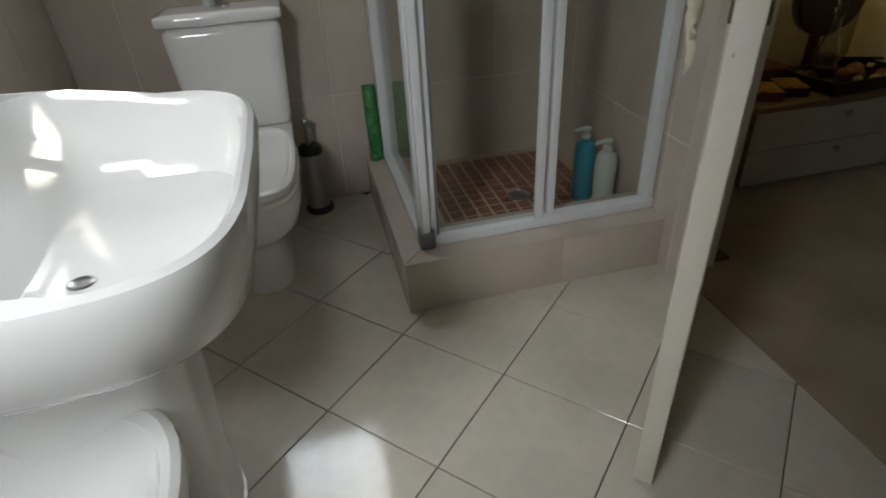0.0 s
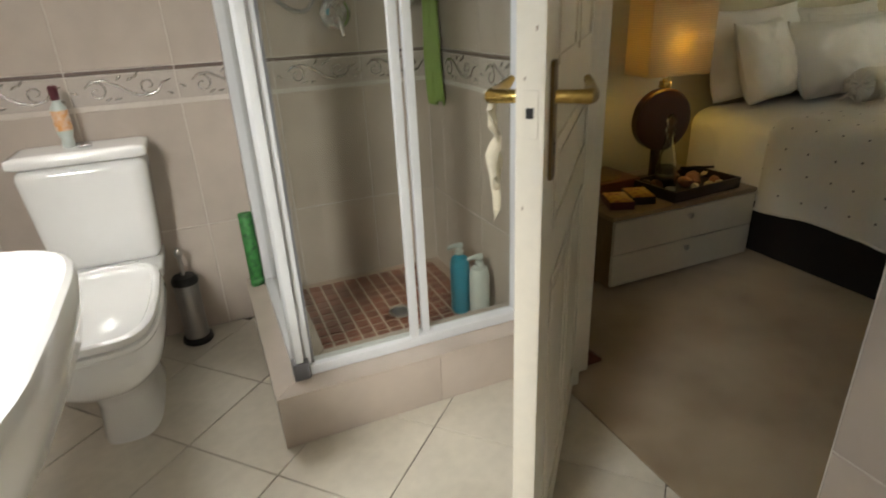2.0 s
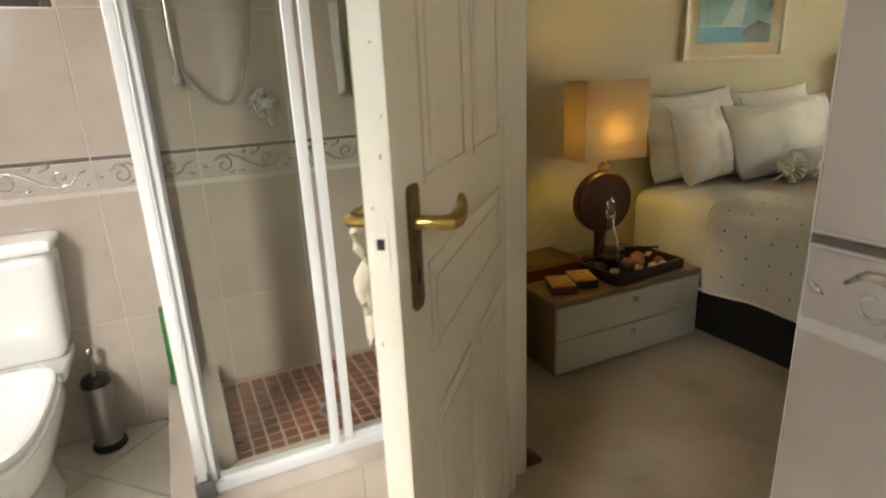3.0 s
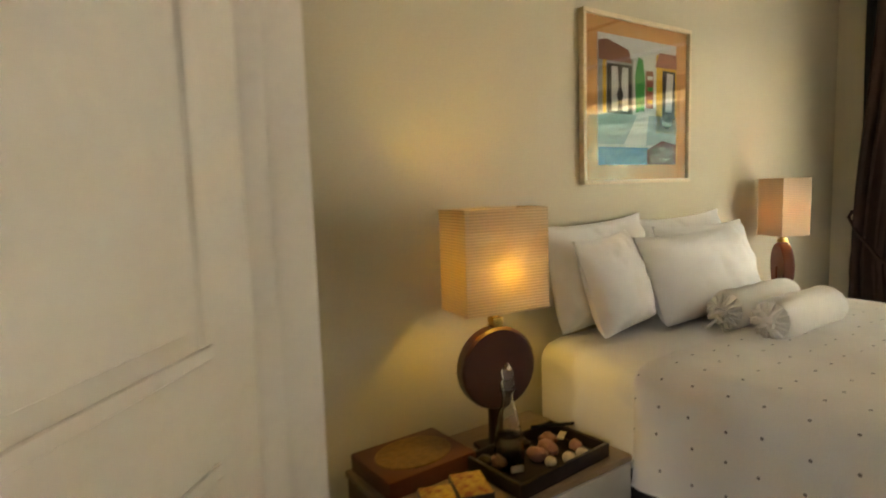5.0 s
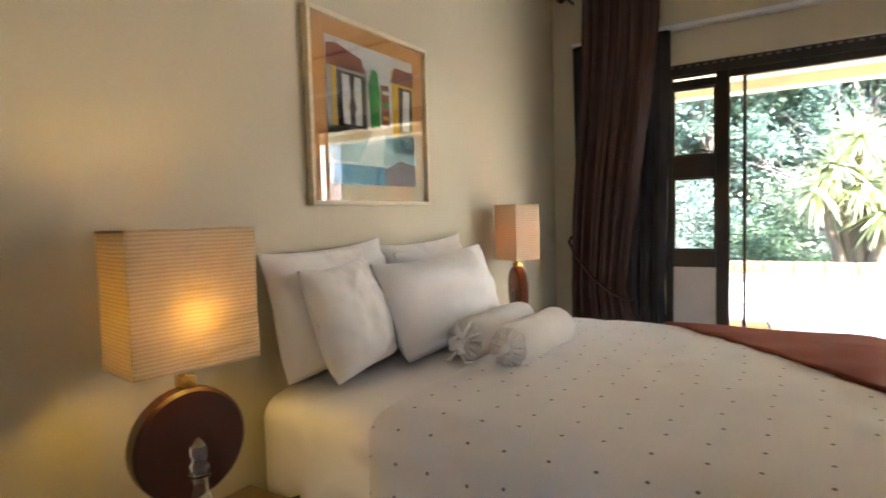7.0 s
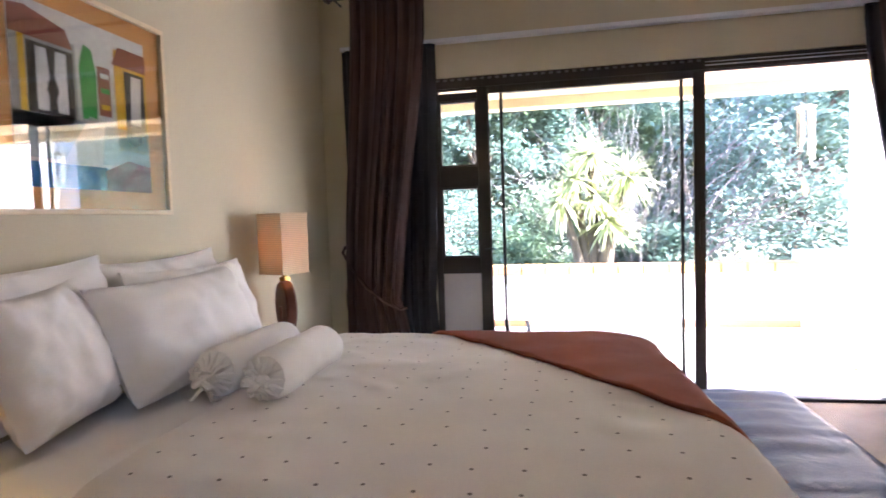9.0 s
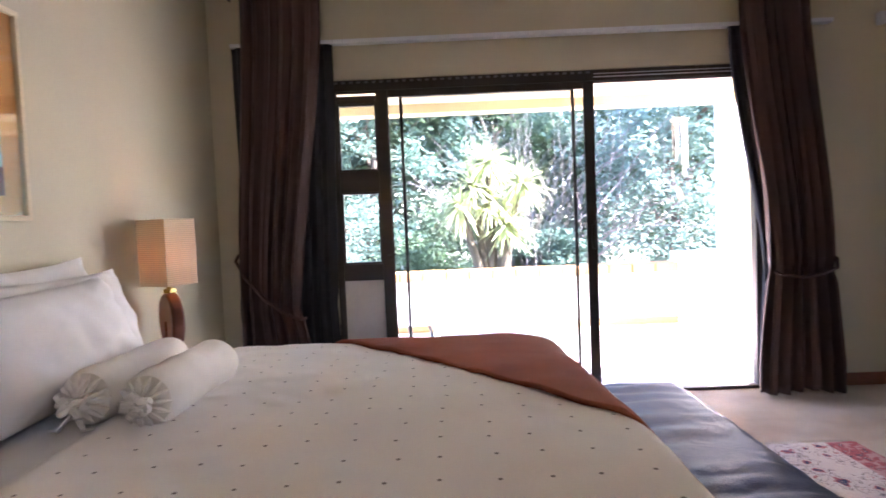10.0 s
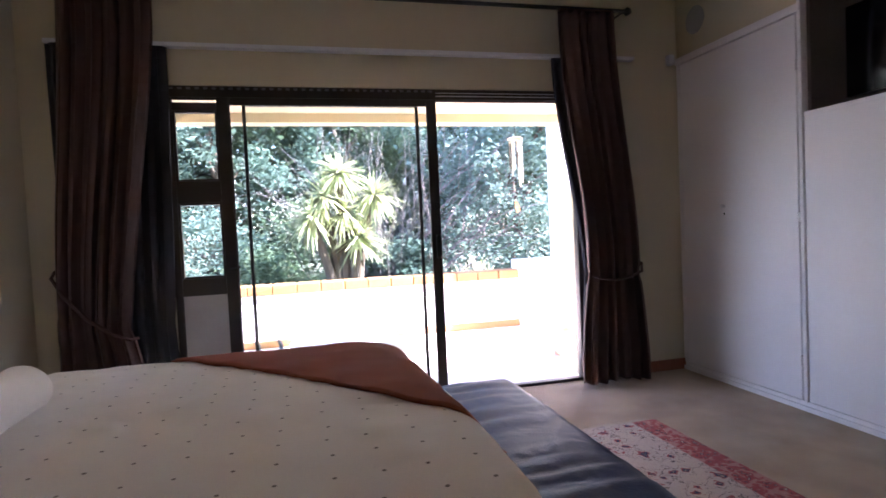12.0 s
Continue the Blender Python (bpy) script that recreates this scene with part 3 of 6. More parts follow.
# ---- bathroom things ----
def shower_enclosure():
    t = thing("shower_enclosure", (2.25, 1.7, 0.18), "corner shower enclosure of white aluminium and clear glass", "shower")
    top, z0 = 1.92, 0.179
    part("bottom_rail", bx(1.868, BX1, 1.622, 1.672, z0, 0.212, 0.004), M_WHITEALU, t)
    part("bottom_rail", bx(1.822, 1.862, 1.655, BY1, z0, 0.205, 0.004), M_WHITEALU, t)
    part("corner_cap", bx(1.818, 1.866, 1.606, 1.654, z0, 0.236, 0.006), M_GREYPLASTIC, t, "grey plastic corner cap")
    part("top_rail", bx(1.822, BX1, 1.624, 1.670, top, top + .04, 0.004), M_WHITEALU, t)
    part("top_rail", bx(1.822, 1.862, 1.670, BY1, top, top + .04, 0.004), M_WHITEALU, t)
    part("corner_post", bx(1.828, 1.852, 1.612, 1.640, 0.236, top, 0.003), M_WHITEALU, t)
    part("corner_post", bx(1.856, 1.876, 1.634, 1.656, 0.212, top, 0.003), M_WHITEALU, t)
    part("side_stile", bx(1.846, 1.866, 1.770, 1.826, 0.205, top, 0.003), M_WHITEALU, t)
    part("side_seal", bx(1.866, 1.871, 1.776, 1.820, 0.205, top), M_GREYPLASTIC, t, "dark rubber seal strip")
    part("side_stile", bx(1.826, 1.844, 1.660, 1.700, 0.205, top, 0.003), M_WHITEALU, t)
    for x, y in ((2.207, 1.634), (2.252, 1.654)):
        part("sliding_stile", bx(x - .013, x + .013, y - .010, y + .010, 0.212, top, 0.003), M_WHITEALU, t)
    part("wall_post", bx(2.572, 2.606, 1.626, 1.668, 0.212, top, 0.003), M_WHITEALU, t)
    part("wall_post", bx(1.824, 1.862, 2.320, BY1 - .004, 0.205, top, 0.003), M_WHITEALU, t)
    for a in ((1.876, 2.196, 1.641, 1.647), (2.263, 2.572, 1.661, 1.667), (1.853, 1.859, 1.826, 2.32)):
        g = part("glass_pane", bx(*a, 0.212, top), M_SHOWERGLASS, t, "clear glass pane", smooth=False)
        g.visible_shadow = False
    part("seal_strip", bx(1.8765, 1.884, 1.636, 1.652, 0.212, top), M_GREYPLASTIC, t)


shower_enclosure()


def toilet():
    t = thing("toilet", (1.33, 2.0, 0), "white close-coupled porcelain toilet with closed seat", "toilet")
    c, dy = 1.328, -.18
    # cistern, narrower at its foot
    bm = roundbox((c - .192, 2.22, 0.405), (c + .192, 2.415, 0.768), 0.035, 10)
    for v in bm.verts:
        f = (v.co.z - .405) / .363
        v.co.x = c + (v.co.x - c) * (0.86 + 0.14 * f)
        v.co.y = 2.415 + (v.co.y - 2.415) * (0.88 + 0.12 * f)
    part("cistern", bm, M_PORCELAIN, t)
    part("cistern_lid", roundbox((c - .200, 2.21, 0.770), (c + .200, 2.417, 0.810), 0.018, 8), M_PORCELAIN, t)
    part("flush_button", lathe([(0.0001, 0), (0.022, 0.001), (0.022, 0.008), (0.018, 0.011), (0.0001, 0.011)], (c + .02, 2.30, 0.810), 20), M_CHROME, t, "chrome flush button")
    # bowl: rounded rectangle rings that sweep down to the foot
    rings = [(0.395, 0.166, 1.80, 2.40, 4.0), (0.36, 0.171, 1.785, 2.42, 4.0), (0.30, 0.160, 1.80, 2.42, 3.6), (0.24, 0.125, 1.86, 2.42, 3.0), (0.19, 0.098, 1.945, 2.42, 2.8), (0.12, 0.084, 1.985, 2.42, 2.8), (0.05, 0.085, 1.98, 2.43, 3.0), (0.0, 0.090, 1.975, 2.44, 3.4)]
    bm = bmesh.new()
    made = []
    for z, w, ya, yb, e in rings:
        cy, hy = (ya + yb) / 2 + dy, (yb - ya) / 2
        row = []
        for k in range(40):
            a = 2 * math.pi * k / 40
            ca, sa = math.cos(a), math.sin(a)
            row.append(bm.verts.new((c + w * math.copysign(abs(ca) ** (2 / e), ca), cy + hy * math.copysign(abs(sa) ** (2 / e), sa), z)))
        made.append(row)
    for a, b in zip(made, made[1:]):
        for k in range(40):
            bm.faces.new((a[k], b[k], b[(k + 1) % 40], a[(k + 1) % 40]))
    bm.faces.new(made[0])
    bm.faces.new(made[-1][::-1])
    part("bowl", bm, M_PORCELAIN, t)
    def plate(steps, hw, y0, y1, e=4.2):
        """A soft-cornered plate: (scale, height) rings from its underside to its top."""
        bm, rows, n = bmesh.new(), [], 48
        for g, z in steps:
            row = []
            for k in range(n):
                an = 2 * math.pi * k / n
                ca, sa = math.cos(an), math.sin(an)
                py = math.copysign(abs(sa) ** (2 / e), sa)
                px_ = math.copysign(abs(ca) ** (2 / e), ca) * (1 - .07 * max(0, -py))
                inset = (1 - g) * hw
                row.append(bm.verts.new((c + px_ * (hw - inset), (y0 + y1) / 2 + py * ((y1 - y0) / 2 - inset), z)))
            rows.append(row)
        for a, b in zip(rows, rows[1:]):
            for k in range(n):
                bm.faces.new((a[k], a[(k + 1) % n], b[(k + 1) % n], b[k]))
        bm.faces.new(rows[0][::-1])
        bm.faces.new(rows[-1])
        return bm
    part("seat", plate([(.94, .396), (1.0, .399), (1.02, .407), (1.0, .416), (.95, .419)], .172, 1.595, 2.15), M_PORCELAIN, t)
    part("seat_lid", plate([(.92, .4215), (.985, .423), (1.0, .431), (.985, .441), (.94, .446), (.88, .445), (.845, .437), (.82, .435), (.5, .437), (.2, .438)], .172, 1.598, 2.15), M_PORCELAIN, t, "closed seat lid with a raised rim")
    part("bowl_shelf", roundbox((c - .165, 2.15, 0.36), (c + .165, 2.415, 0.405), 0.015, 6), M_PORCELAIN, t)
    for x in (-.08, .08):
        part("seat_hinge", lathe([(0.012, -0.02), (0.012, 0.02)], (c + x, 2.155, 0.43), 12, (1, 0, 0)), M_CHROME, t)


toilet()


def freshener():
    t = thing("air_freshener", (1.306, 2.33, 0.81), "small clear bottle with an orange label on the cistern", "bottle")
    o = (1.300, 2.33, 0.8105)
    part("bottle", lathe([(0.018, 0), (0.020, 0.01), (0.017, 0.03), (0.019, 0.035), (0.024, 0.05), (0.024, 0.125), (0.014, 0.14), (0.012, 0.15)], o, 18), M_MILKY, t)
    part("label", lathe([(0.0245, 0.055), (0.0248, 0.056), (0.0248, 0.118), (0.0245, 0.119)], o, 18), M_ORANGE, t, "orange and white paper label")
    part("cap", lathe([(0.013, 0.15), (0.014, 0.152), (0.014, 0.19), (0.010, 0.195)], o, 16), M_MAROON, t, "dark screw cap")


freshener()


def toilet_brush():
    o = (1.535, 2.335, 0.0)
    t = thing("toilet_brush", o, "brushed steel toilet brush in its holder", "toilet brush")
    part("base", lathe([(0.055, 0), (0.058, 0.006), (0.055, 0.02), (0.046, 0.025)], o, 26), M_BLACK, t, "black plastic base ring")
    part("holder", lathe([(0.045, 0.02), (0.045, 0.25), (0.043, 0.255)], o, 26), M_STEEL, t)
    part("lid", lathe([(0.048, 0.253), (0.048, 0.268), (0.040, 0.282), (0.012, 0.286)], o, 26), M_BLACK, t, "black lid")
    part("handle", lathe([(0.008, 0.28), (0.008, 0.36), (0.013, 0.365), (0.015, 0.38), (0.008, 0.392)], o, 14), M_STEEL, t)


toilet_brush()


def basin():
    t = thing("wash_basin", (1.15, 0.99, 0), "white porcelain pedestal wash basin", "wash basin")
    x0, x1, cy, hy = 0.795, 1.482, 0.985, 0.345
    def outline(k, n, grow, z, front):
        """Straight back at the wall, softly bowed front and sides."""
        a = 2 * math.pi * k / n
        ca, sa = math.cos(a), math.sin(a)
        e = 5.5
        x = math.copysign(abs(ca) ** (2 / e), ca)
        y = math.copysign(abs(sa) ** (2 / e), sa)
        mx, hx = (x0 + x1) / 2, (x1 - x0) / 2
        px = mx + hx * grow * x * (1 if x > 0 else 0.98) + front
        if x > 0:
            px -= 0.022 * (abs(y) ** 3) * x
        return (px, cy + hy * grow * y * (1 - 0.03 * max(0, x)), z)
    bm = bmesh.new()
    rows = []
    n = 56
    # outside from the foot up, over the rim, and down into the bowl
    prof = [(0.30, 0.632, -0.02), (0.60, 0.638, -0.01), (0.84, 0.662, 0), (0.945, 0.700, 0), (0.985, 0.759, 0), (1.0, 0.799, 0), (0.99, 0.813, 0), (0.965, 0.818, 0), (0.93, 0.814, 0.003), (0.905, 0.798, 0.006), (0.885, 0.762, 0.010), (0.855, 0.712, 0.012), (0.80, 0.678, 0.014), (0.70, 0.664, 0.014), (0.40, 0.658, 0.012), (0.08, 0.656, 0.0)]
    for g, z, f in prof:
        row = []
        for k in range(n):
            x, y, zz = outline(k, n, g, z, f)
            # the rim rises to a ledge for the tap at the back
            if z > 0.789:
                back = max(0.0, (1.20 - x) / 0.12)
                zz += 0.030 * min(1, back) ** 2 * (3 - 2 * min(1, back)) / 1.0
            if g < 0.95 and f > 0 or g < 0.1:
                # the bowl stops short of the tap ledge
                lo_, hi_ = (x0 + x1) / 2 - (x1 - x0) / 2 * g * 0.98 + f, (x0 + x1) / 2 + (x1 - x0) / 2 * g + f
                near = max(lo_, 1.045 + max(0, 0.79 - z) * 0.62)
                x = near + (x - lo_) / (hi_ - lo_) * (hi_ - near)
            row.append(bm.verts.new((x, y, zz)))
        rows.append(row)
    for a, b in zip(rows, rows[1:]):
        for k in range(n):
            bm.faces.new((a[k], a[(k + 1) % n], b[(k + 1) % n], b[k]))
    bm.faces.new(rows[0][::-1])
    bm.faces.new(rows[-1])
    part("bowl", bm, M_PORCELAIN, t)
    bm = roundbox((1.00, 0.865, 0.0), (1.31, 1.085, 0.64), 0.05, 10)
    for v in bm.verts:
        f = v.co.z / .67
        s = 0.86 + 0.22 * abs(f - 0.25)
        v.co.x, v.co.y = 1.155 + (v.co.x - 1.155) * s, .975 + (v.co.y - .975) * s
    part("pedestal", bm, M_PORCELAIN, t)
    part("drain", lathe([(0.0001, 0), (0.017, 0.0), (0.019, 0.002), (0.015, 0.003), (0.011, 0.001), (0.0001, 0.001)], (1.205, 0.952, 0.6575), 22), M_STEEL, t, "steel drain ring")
    f = thing("basin_tap", (0.955, 1.03, 0.84), "white and chrome mixer tap on the basin", "tap")
    part("body", lathe([(0.028, 0), (0.03, 0.004), (0.024, 0.02), (0.022, 0.07), (0.026, 0.078), (0.026, 0.11), (0.018, 0.118)], (0.955, 1.03, 0.838), 22), M_CHROME, f)
    part("spout", tube([(0.96, 1.03, 0.892), (1.01, 1.03, 0.902), (1.06, 1.03, 0.892), (1.075, 1.03, 0.875)], [0.016, 0.014, 0.012, 0.011], 12), M_CHROME, f)
    part("lever", roundbox((0.93, 1.015, 0.951), (1.03, 1.045, 0.969), 0.009, 5), M_CHROME, f)


basin()


def bidet():
    t = thing("bidet", (1.05, 0.70, 0), "white porcelain bidet bowl below the basin", "bidet")
    bm = bmesh.new()
    rows, n = [], 44
    prof = [(0.62, 0.0, 0.0), (0.60, 0.12, 0.0), (0.74, 0.24, 0.0), (0.95, 0.34, 0.0), (1.0, 0.385, 0), (0.985, 0.402, 0), (0.94, 0.407, 0), (0.88, 0.400, 0.0), (0.82, 0.36, 0.0), (0.66, 0.29, 0.0), (0.30, 0.262, 0.0), (0.06, 0.258, 0)]
    for g, z, f in prof:
        row = []
        for k in range(n):
            a = 2 * math.pi * k / n
            ca, sa = math.cos(a), math.sin(a)
            row.append(bm.verts.new((1.065 + .255 * g * math.copysign(abs(ca) ** 0.62, ca), 0.645 + .275 * g * math.copysign(abs(sa) ** 0.62, sa), z * 1.16)))
        rows.append(row)
    for a, b in zip(rows, rows[1:]):
        for k in range(n):
            bm.faces.new((a[k], a[(k + 1) % n], b[(k + 1) % n], b[k]))
    bm.faces.new(rows[0][::-1])
    bm.faces.new(rows[-1])
    part("bowl", bm, M_PORCELAIN, t)
    part("drain", lathe([(0.0001, 0), (0.02, 0), (0.022, 0.003), (0.016, 0.003), (0.0001, 0.001)], (1.065, 0.645, 0.300), 18), M_STEEL, t)


bidet()
t = thing("waste_bin", (0.87, 1.12, 0), "maroon plastic waste bin under the basin", "bin")
part("bucket", lathe([(0.05, 0), (0.052, 0.01), (0.06, 0.25), (0.064, 0.255), (0.058, 0.258), (0.05, 0.03)], (0.872, 1.12, 0), 24), M_MAROON, t)


def pump_bottle(at, body, h, label):
    t = thing("pump_bottle", at, label, "bottle", "pump bottles in the shower")
    x, y, z = at
    part("bottle", lathe([(0.034, 0), (0.037, 0.006), (0.037, h * .72), (0.030, h * .82), (0.013, h * .86), (0.013, h * .9)], at, 24), body, t)
    part("collar", lathe([(0.016, h * .88), (0.016, h * .93), (0.006, h * .935), (0.006, h * 1.0)], at, 16), M_MILKY, t)
    part("pump_head", tube([(x + .012, y, z + h * 1.0), (x - .01, y, z + h * 1.01), (x - .04, y, z + h * 1.0), (x - .047, y, z + h * .975)], [0.010, 0.010, 0.007, 0.005], 10), M_MILKY, t)


pump_bottle((2.495, 1.905, 0.098), M_TEAL, 0.27, "teal plastic pump bottle on the shower floor")
pump_bottle((2.535, 1.820, 0.098), M_MILKY, 0.25, "milky white pump bottle on the shower floor")
t = thing("shower_drain", (2.28, 2.00, 0.097), "round steel drain in the mosaic floor", "drain")
part("ring", lathe([(0.0001, 0), (0.045, 0), (0.047, 0.003), (0.036, 0.004), (0.034, 0.001), (0.0001, 0.001)], (2.28, 2.00, 0.097), 26), M_STEEL, t)
for i in range(5):
    part("slot_bar", bx(2.25, 2.31, 1.976 + i * .012, 1.980 + i * .012, 0.0982, 0.1005), M_GREYPLASTIC, t)


def shower_set():
    t = thing("shower_mixer", (2.248, 2.41, 1.165), "chrome shower mixer with a lever", "shower mixer")
    part("plate", lathe([(0.058, 0), (0.058, 0.008), (0.045, 0.018), (0.036, 0.02), (0.034, 0.05), (0.02, 0.062)], (2.248, 2.413, 1.175), 26, (0, -1, 0)), M_CHROME, t)
    part("lever", tube([(2.248, 2.365, 1.17), (2.25, 2.345, 1.14), (2.251, 2.335, 1.095)], [0.012, 0.010, 0.008], 10), M_CHROME, t)
    part("marker", lathe([(0.012, 0), (0.010, 0.012)], (2.218, 2.375, 1.18), 12, (0, -1, 0)), M_TEAL, t, "blue temperature marker")
    h = thing("shower_rail", (1.968, 2.39, 1.28), "chrome shower rail with a hose", "shower rail")
    part("rail", tube([(1.968, 2.375, 1.26), (1.968, 2.375, 1.90)], 0.010, 12), M_CHROME, h)
    for z in (1.275, 1.88):
        part("bracket", lathe([(0.016, 0), (0.014, 0.05)], (1.968, 2.413, z), 14, (0, -1, 0)), M_CHROME, h)
    part("end_knob", lathe([(0.0001, -.016), (0.012, -.012), (0.016, 0), (0.012, .012), (0.0001, .016)], (1.968, 2.37, 1.262), 16), M_CHROME, h)
    pts = []
    for i in range(41):
        a = i / 40
        x = 1.985 + 0.31 * a
        z = 1.185 + 0.62 * (abs(2 * (a - 0.42))) ** 2.2 * (1.0 if a > 0.42 else 0.28)
        pts.append((x, 2.365 - 0.02 * math.sin(a * 3.1), z))
    part("hose", tube(pts, [0.0075 if i % 2 else 0.0066 for i in range(41)], 10), M_STEEL, h, "ribbed steel hose")


shower_set()


def hanging_cloth(name, label, y0, y1, z0, z1, x, material, seed):
    t = thing(name, (x, (y0 + y1) / 2, z0), label, "cloth")
    bm = bmesh.new()
    nu, nv = 14, 26
    g = [[None] * (nv + 1) for _ in range(nu + 1)]
    for i in range(nu + 1):
        for j in range(nv + 1):
            u, v = i / nu, j / nv
            w = 0.72 + 0.28 * v + 0.05 * noise.noise(Vector((v * 4, seed, 0)))
            y = (y0 + y1) / 2 + (u - .5) * (y1 - y0) * w + 0.006 * math.sin(v * 9 + seed)
            g[i][j] = bm.verts.new((x - 0.012 - 0.010 * math.sin(u * 13 + v * 2 + seed) - 0.01 * (1 - v), y, z1 - (z1 - z0) * v + 0.012 * math.sin(u * 7) * v))
    for i in range(nu):
        for j in range(nv):
            bm.faces.new((g[i][j], g[i + 1][j], g[i + 1][j + 1], g[i][j + 1]))
    c = part("cloth", bm, material, t)
    s = c.modifiers.new("thick", "SOLIDIFY")
    s.thickness = 0.006
    part("hook", tube([(BX1 - .008, (y0 + y1) / 2, z1 + .012), (BX1 - .03, (y0 + y1) / 2, z1 + .004), (BX1 - .034, (y0 + y1) / 2, z1 + .02)], 0.004, 8), M_CHROME, t)


hanging_cloth("green_wash_cloth", "lime green wash cloth hanging in the shower", 2.19, 2.345, 0.83, 1.42, 2.595, M_GREENCLOTH, 1.0)
hanging_cloth("white_wash_cloth", "white wash cloth hanging in the shower", 2.33, 2.405, 1.20, 1.52, 2.545, M_WHITECLOTH, 4.0)

# a roll in green wrap that leans on the wall, standing on the kerb
t = thing("wrapped_roll", (1.80, 2.34, 0.18), "thin roll in green patterned wrap leaning on the tiled wall", "roll")
axis = Vector((0.0, 0.045, 0.30)).normalized()
part("roll", lathe([(0.024, 0), (0.026, 0.004), (0.026, 0.285), (0.024, 0.29)], (1.796, 2.345, 0.186), 18, axis), M_GREENTUBE, t)
bm = roundbox((1.768, 2.32, 0.1795), (1.822, 2.376, 0.215), 0.015, 6, 0.006, 40)
part("crumpled_end", bm, M_GREENTUBE, t)


def door():
    hinge, free = Vector((2.668, 1.412, 0)), Vector((2.136, 0.806, 0))
    along = (free - hinge)
    length = along.length
    ang = math.atan2(along.y, along.x)
    m = Matrix.Translation((hinge.x, hinge.y, 0)) @ Matrix.Rotation(ang, 4, "Z")
    d = thing("door_bathroom", tuple(hinge), "open cream painted panel door, chipped at its edge", "door", kind="structure")
    # local: x along the leaf, y across: bathroom side -, bedroom side +
    th, h0, h1 = 0.040, 0.008, 2.035
    out = lambda bm: turned(bm, m)
    part("leaf", out(bx(0, length, -th, 0, h0, h1, 0.003)), M_DOORPAINT, d)
    # panels: a low square above, slanted mouldings below, on both faces
    for side in (0, 1):
        y0, y1 = ((0.0, 0.0045), (-th - 0.0045, -th))[side]
        half = (0.10, length / 2 - .03), (length / 2 + .03, length - .12)
        whole = ((0.10, length - .12),)
        for za, zb, cols in ((0.14, 0.735, half), (0.83, 0.985, whole), (1.095, 1.93, half)):
            for x0, x1 in cols:
                for r in ((x0, x1, za, za + .016), (x0, x1, zb - .016, zb), (x0, x0 + .016, za + .016, zb - .016), (x1 - .016, x1, za + .016, zb - .016)):
                    part("moulding", out(bx(r[0], r[1], y0, y1, r[2], r[3], 0.0018, seg=1)), M_DOORPAINT, d)
                part("panel", out(bx(x0 + .036, x1 - .036, min(y0, y1) * .6, max(y0, y1) * .6 if not side else -th, za + .036, zb - .036, 0.0012, seg=1)), M_DOORPAINT, d)
    px = length - 0.062
    for side, mat_, lab in ((1, M_BRASSPLATE, "tarnished brass plate"), (-1, M_BRASSPLATE, "tarnished brass plate")):
        ya, yb = (0.0, 0.006) if side > 0 else (-th - .006, -th)
        yc = 0.004 if side > 0 else -th - .004
        plate = part("lock_plate", out(prism([(px - .019, 0.945), (px - .012, 0.937), (px + .012, 0.937), (px + .019, 0.945), (px + .019, 1.10), (px + .012, 1.108), (px - .012, 1.108), (px - .019, 1.10)], ya, yb, "xz")), mat_, d, lab)
        s = side
        part("handle", out(tube([(px, yc, 1.058), (px, yc + s * .03, 1.058), (px - .006, yc + s * .045, 1.057), (px - .03, yc + s * .049, 1.055), (px - .07, yc + s * .046, 1.057), (px - .10, yc + s * .040, 1.064), (px - .112, yc + s * .036, 1.070)], [0.010, 0.010, 0.011, 0.012, 0.010, 0.008, 0.006], 10)), M_BRASS, plate, "brass lever handle")
        part("key_hole", out(bx(px - .004, px + .004, ya - .001 if s < 0 else ya + .001, yb + .001 if s > 0 else yb - .001, 0.975, 0.993)), M_BLACK, plate)
    part("latch_face", out(bx(length - .0005, length + .0012, -0.031, -0.009, 1.01, 1.075, 0.0004, seg=1)), M_DOORPAINT, d)
    part("latch_hole", out(bx(length + .0004, length + .0022, -0.025, -0.015, 1.038, 1.052)), M_BLACK, d, "dark empty latch hole")
    for z in (0.25, 1.75):
        part("hinge", out(lathe([(0.007, -.05), (0.007, .05)], (-0.004, -0.006, z), 10)), M_STEEL, d)
    # chipped paint round the lock
    random.seed(5)
    for i in range(5):
        z = random.uniform(0.9, 1.3)
        y = random.uniform(-.036, -.006)
        part("paint_chip", out(bx(length - .0003, length + .0009, y, y + random.uniform(.001, .003), z, z + random.uniform(.002, .007))), M_CHIP, d)
    # ribbon tied to the handle inside the bathroom
    r = thing("ribbon", tuple(m @ Vector((px - .05, -th - .05, 1.04))), "cream ribbon tied to the inside door handle", "ribbon")
    for k, (dx, ln) in enumerate(((0.0, 0.20), (0.012, 0.15))):
        pts = [(px - .045 + dx + 0.012 * math.sin(i * .9 + k), -th - .052 - 0.004 * math.sin(i * 1.3), 1.05 - ln * i / 10) for i in range(11)]
        part("ribbon_tail", out(tube(pts, [0.005, 0.006, 0.011, 0.007, 0.005, 0.010, 0.011, 0.008, 0.007, 0.006, 0.003], 6, flat=0.4)), M_RIBBON, r)
    part("ribbon_loop", out(tube([(px - .045 + .014 * math.cos(a * .63), -th - .05 + .017 * math.sin(a * .63), 1.057) for a in range(11)], 0.004, 6)), M_RIBBON, r)


